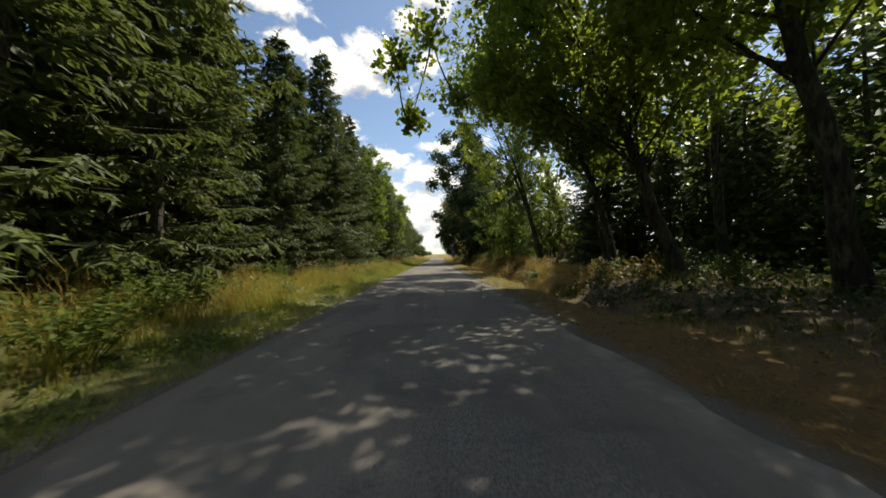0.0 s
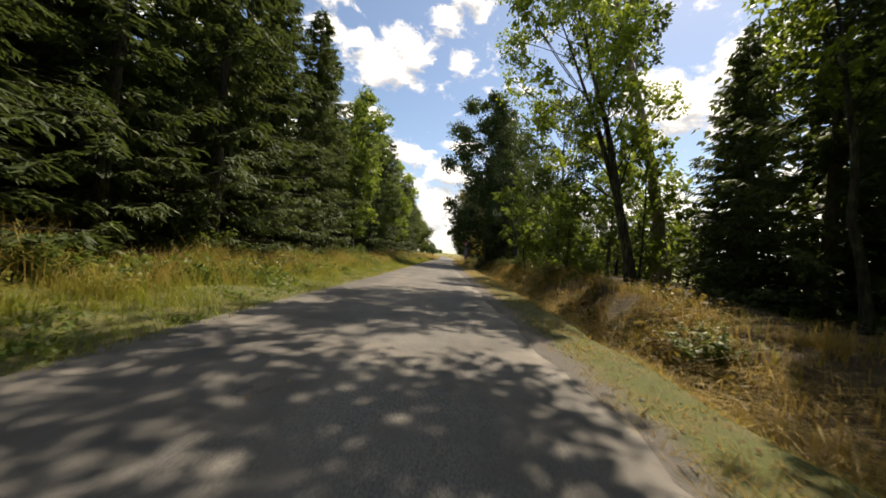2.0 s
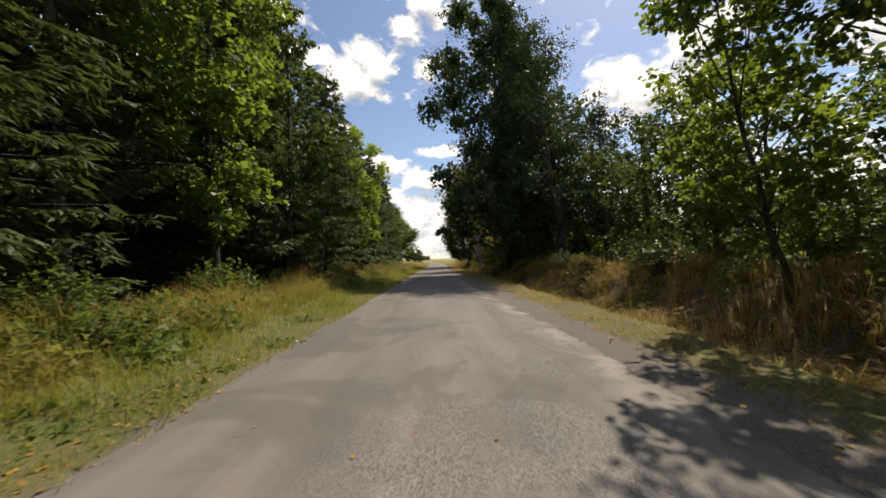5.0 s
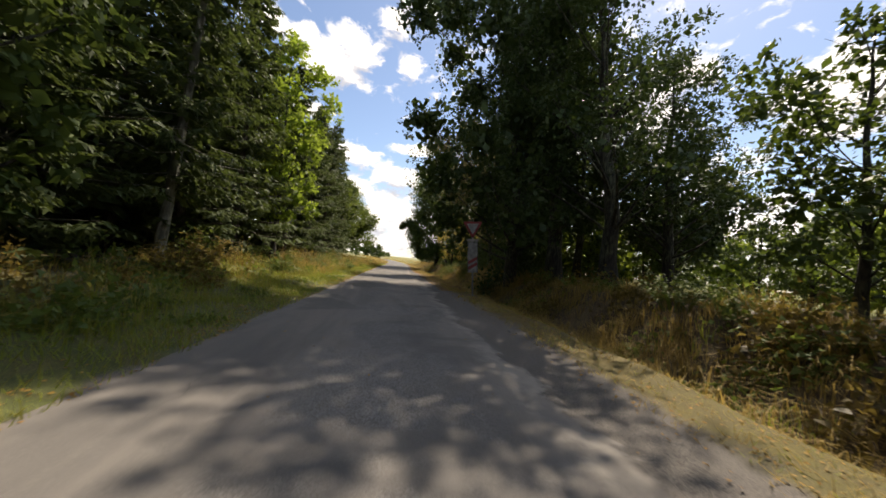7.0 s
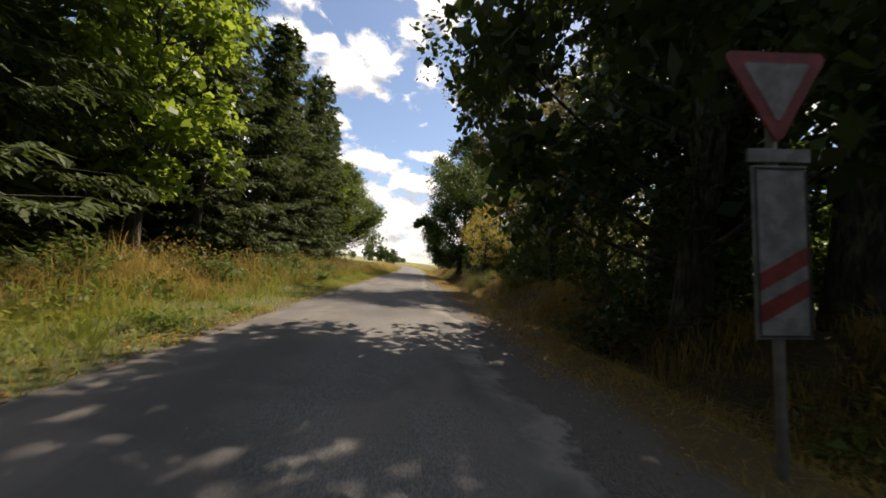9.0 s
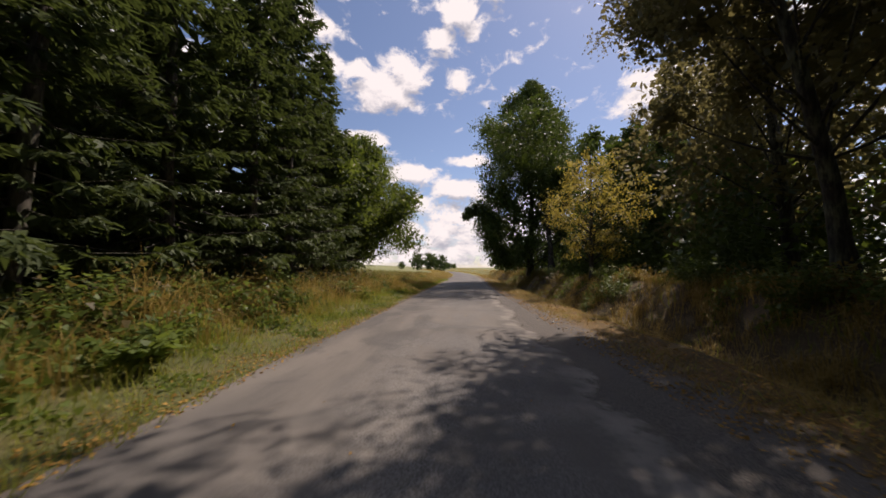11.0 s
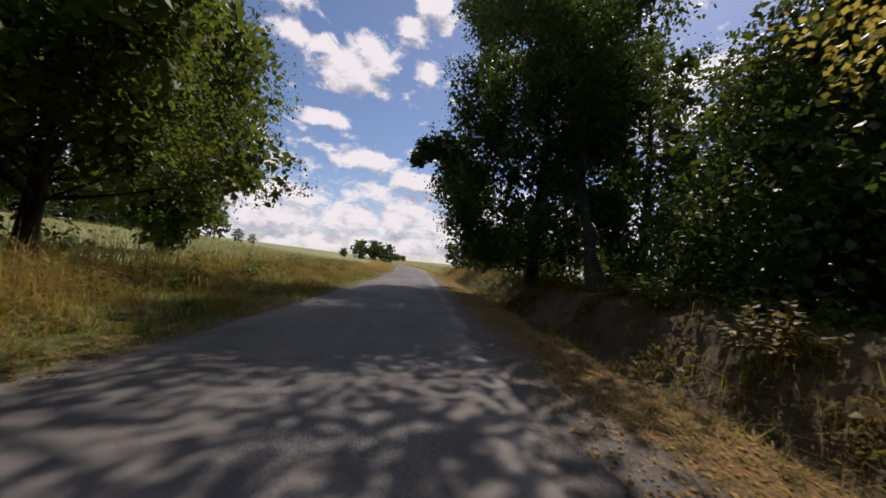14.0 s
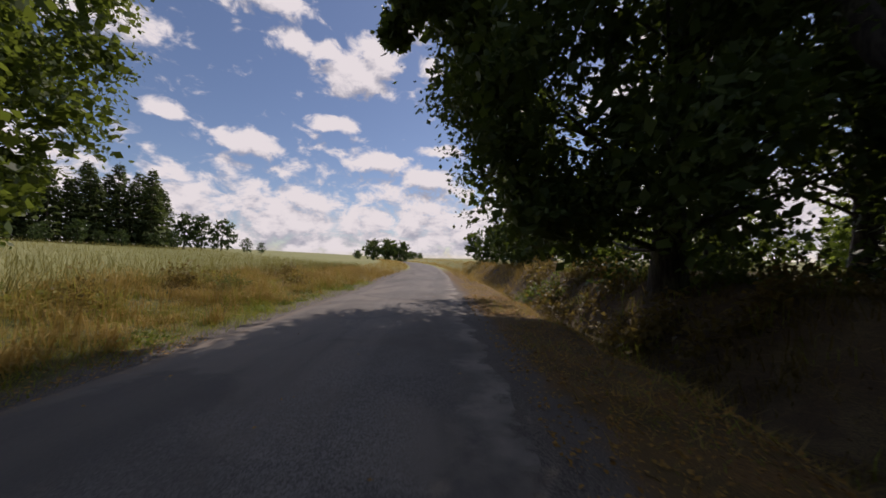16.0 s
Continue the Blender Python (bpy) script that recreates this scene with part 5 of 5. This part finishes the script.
for x, y, kind, sc in ((-3.9, 3.6, 0, 1.0), (-4.6, 5.4, 2, 1.0), (-5.2, 7.2, 0, 1.1), (-4.4, 9.3, 0, 0.8), (-3.6, 11.0, 1, 0.6), (-5.9, 12.5, 2, 1.0), (-5.6, 16.0, 0, 1.0),
                       (-5.9, 20.5, 2, 1.1), (-5.5, 24.0, 0, 1.0), (-4.5, 30.6, 0, 1.0), (-5.8, 31.5, 2, 1.0), (-5.9, 35.0, 2, 1.1), (-5.6, 40.0, 3, 1.0),
                       (-5.0, 44.0, 3, 1.1), (-5.8, 46.5, 3, 1.2), (-4.6, 49.5, 0, 1.0), (-5.2, 52.0, 2, 1.0), (-4.7, 55.0, 0, 1.1), (-4.9, 58.2, 0, 1.2), (-3.7, 60.3, 1, 0.9),
                       (-4.2, 61.4, 1, 1.0), (-5.0, 61.0, 2, 1.1), (-5.4, 63.5, 0, 1.2), (-4.4, 64.6, 0, 1.0), (-5.6, 66.5, 2, 1.1), (-4.6, 68.5, 0, 1.1), (-5.3, 71.0, 3, 1.0),
                       (-4.3, 73.0, 0, 0.9), (-5.8, 74.5, 2, 0.9), (-4.4, 80.0, 2, 0.7), (-4.9, 83.5, 1, 0.9), (-5.6, 86.0, 0, 0.8), (-4.2, 90.0, 2, 0.6),
                       (4.6, 16.5, 0, 1.0), (6.3, 25.5, 2, 1.2), (5.2, 27.5, 2, 1.0), (6.6, 32.5, 2, 1.3), (5.5, 35.5, 0, 1.2), (6.4, 39.0, 2, 1.2),
                       (5.4, 42.5, 2, 1.0), (6.0, 58.0, 3, 1.1), (5.2, 63.0, 2, 1.0), (5.6, 66.0, 0, 1.2), (4.8, 69.0, 2, 1.1), (5.6, 71.5, 0, 1.1), (4.9, 76.5, 3, 1.0), (5.5, 79.5, 2, 1.0),
                       (6.8, 8.0, 2, 0.9), (5.8, 12.0, 0, 0.9), (7.6, 14.5, 2, 1.0), (8.0, 4.5, 0, 0.8)):
    weed(kind, x, y, sc)

# ---------------------------------------------------------------- road sign: give-way triangle over a striped marker board
# white and red are darkened to stand for the trees' shade on the sign
WHITE, RED = plain("shade_darkened_white_sheet", (0.2, 0.195, 0.185), 0.6, vary=0.3), plain("shade_darkened_red_sheet", (0.2, 0.024, 0.022), 0.55, vary=0.25)
GREY, BLACK = plain("galvanised_steel", (0.25, 0.25, 0.25), 0.5, 0.7), plain("black_edge", (0.03, 0.03, 0.03), 0.6)


def slab(x0, x1, z0, z1, y0, y1):
    bm = bmesh.new()
    bmesh.ops.create_cube(bm, size=1, matrix=Matrix.Translation(((x0 + x1) / 2, (y0 + y1) / 2, (z0 + z1) / 2)) @ Matrix.Diagonal((x1 - x0, y1 - y0, z1 - z0, 1)))
    bmesh.ops.bevel(bm, geom=bm.edges[:], offset=0.004, segments=1, affect="EDGES")
    return bm


def plate(pts, y0, y1):
    """A flat sheet of the outline pts (x, z), with thickness."""
    bm = bmesh.new()
    front = [bm.verts.new((a, y0, c)) for a, c in pts]
    back = [bm.verts.new((a, y1, c)) for a, c in pts]
    bm.faces.new(front)
    bm.faces.new(back[::-1])
    for i in range(len(pts)):
        k = (i + 1) % len(pts)
        bm.faces.new((front[k], front[i], back[i], back[k]))
    bmesh.ops.recalc_face_normals(bm, faces=bm.faces[:])
    return bm


def bm_part(name, bm, mat, parent, label=""):
    me = bpy.data.meshes.new(name)
    bm.to_mesh(me)
    bm.free()
    me.materials.append(mat)
    return part(name, me, parent, label)


def rounded_triangle(side, r, n=6):
    """Corner-rounded triangle standing on its tip, centred on its middle."""
    hgt = side * math.sqrt(3) / 2
    corners = [(-side / 2, hgt / 3), (side / 2, hgt / 3), (0, -2 * hgt / 3)]
    pts = []
    for k, (cx, cz) in enumerate(corners):
        d = math.hypot(cx, cz)
        ox, oz = cx * (1 - 2 * r / d), cz * (1 - 2 * r / d)
        a0 = math.atan2(cz, cx)
        for i in range(n + 1):
            a = a0 + math.radians(60 - 120 * i / n)
            pts.append((ox + r * math.cos(a), oz + r * math.sin(a)))
    return pts


sign = tagged(new("road_sign"), "give-way triangle above a white marker board with two red stripes", "road sign")
post = Bag()
tube(post, [(0, 0.05, -0.4), (0, 0.05, 1.0), (0, 0.05, 2.2), (0, 0.05, 2.7)], [0.03] * 4, 12)
part("post", post.mesh("post", GREY), sign, "grey galvanised post")
board = bm_part("marker_board", slab(-0.185, 0.185, 0.9, 2.0, 0.0, 0.018), WHITE, sign, "white board with thin black border")
for x0, x1, z0, z1 in ((-0.175, 0.175, 0.912, 0.926), (-0.175, 0.175, 1.972, 1.986), (-0.175, -0.161, 0.927, 1.971), (0.161, 0.175, 0.927, 1.971)):
    bm_part("border", slab(x0, x1, z0, z1, -0.0045, -0.0005), BLACK, board)
for z0 in (1.0, 1.2):
    bm_part("stripe", plate([(-0.158, z0), (0.158, z0 + 0.17), (0.158, z0 + 0.28), (-0.158, z0 + 0.11)], -0.004, -0.0005), RED, board, "slanting red stripe")
bm_part("small_plate", slab(-0.21, 0.21, 2.02, 2.11, 0.0, 0.016), WHITE, sign, "narrow grey-white plate")
tri = bm_part("triangle", plate([(a, c + 2.54) for a, c in rounded_triangle(0.72, 0.04)], 0.0, 0.014), RED, sign, "red triangle pointing down, darkened as in shade")
bm_part("triangle_field", plate([(a, c + 2.54) for a, c in rounded_triangle(0.46, 0.02)], -0.004, -0.0005), WHITE, tri, "white middle, darkened as in shade")
for z in (1.1, 1.8, 2.45, 2.64):
    bm_part("bracket", slab(-0.06, 0.06, z - 0.02, z + 0.02, 0.0185, 0.085), GREY, sign)
sign.matrix_basis = pose(2.36, 48.2, on_land(2.3, 48.2) - 0.02, 0, -5, -3)

# ---------------------------------------------------------------- small things
STONE = plain("grey_field_stone", (0.2, 0.19, 0.175), 0.85, vary=0.4, scale=14)
CHALK = plain("pale_stone", (0.55, 0.53, 0.5), 0.8, vary=0.2, scale=14)


def stone_mesh(seed):
    bm = bmesh.new()
    bmesh.ops.create_icosphere(bm, subdivisions=2, radius=1)
    r = random.Random(seed)
    o = Vector((r.uniform(0, 50), 0, 0))
    for v in bm.verts:
        v.co *= 1 + 0.35 * noise.noise(v.co * 1.2 + o)
        v.co.z *= 0.6
    me = bpy.data.meshes.new("stone")
    bm.to_mesh(me)
    bm.free()
    return me


rocks = [stone_mesh(k) for k in range(3)]
for k, me in enumerate(rocks):
    me.materials.append(CHALK if k == 2 else STONE)
for x, y, sc, k in ((1.75, 29.6, 0.05, 0), (1.95, 30.0, 0.035, 1), (1.62, 28.4, 0.04, 0), (1.7, 31.0, 0.03, 1), (-2.62, 31.6, 0.04, 2), (-2.7, 27.0, 0.035, 2), (1.55, 64.4, 0.05, 2),
                    (1.75, 64.9, 0.04, 2), (1.9, 66.2, 0.045, 2), (1.45, 63.6, 0.04, 1), (1.65, 68.0, 0.04, 0), (-2.4, 64.0, 0.04, 2), (1.35, 65.0, 0.035, 0), (2.0, 45.5, 0.04, 1),
                    (1.6, 42.0, 0.035, 0), (2.05, 70.5, 0.05, 0), (-2.75, 40.5, 0.04, 1), (1.9, 76.0, 0.04, 1), (2.1, 14.0, 0.04, 0), (1.85, 17.5, 0.03, 2)):
    ob = tagged(new("stone", rocks[k]), "pale loose stone on the gravel shoulder" if k == 2 else "small grey loose stone on the road shoulder", "stone", "loose roadside stones")
    ob.matrix_basis = pose(x, y, on_land(x, y) + sc * 0.2, 0, 0, rng.uniform(0, 360)) @ Matrix.Scale(sc * 0.62, 4)
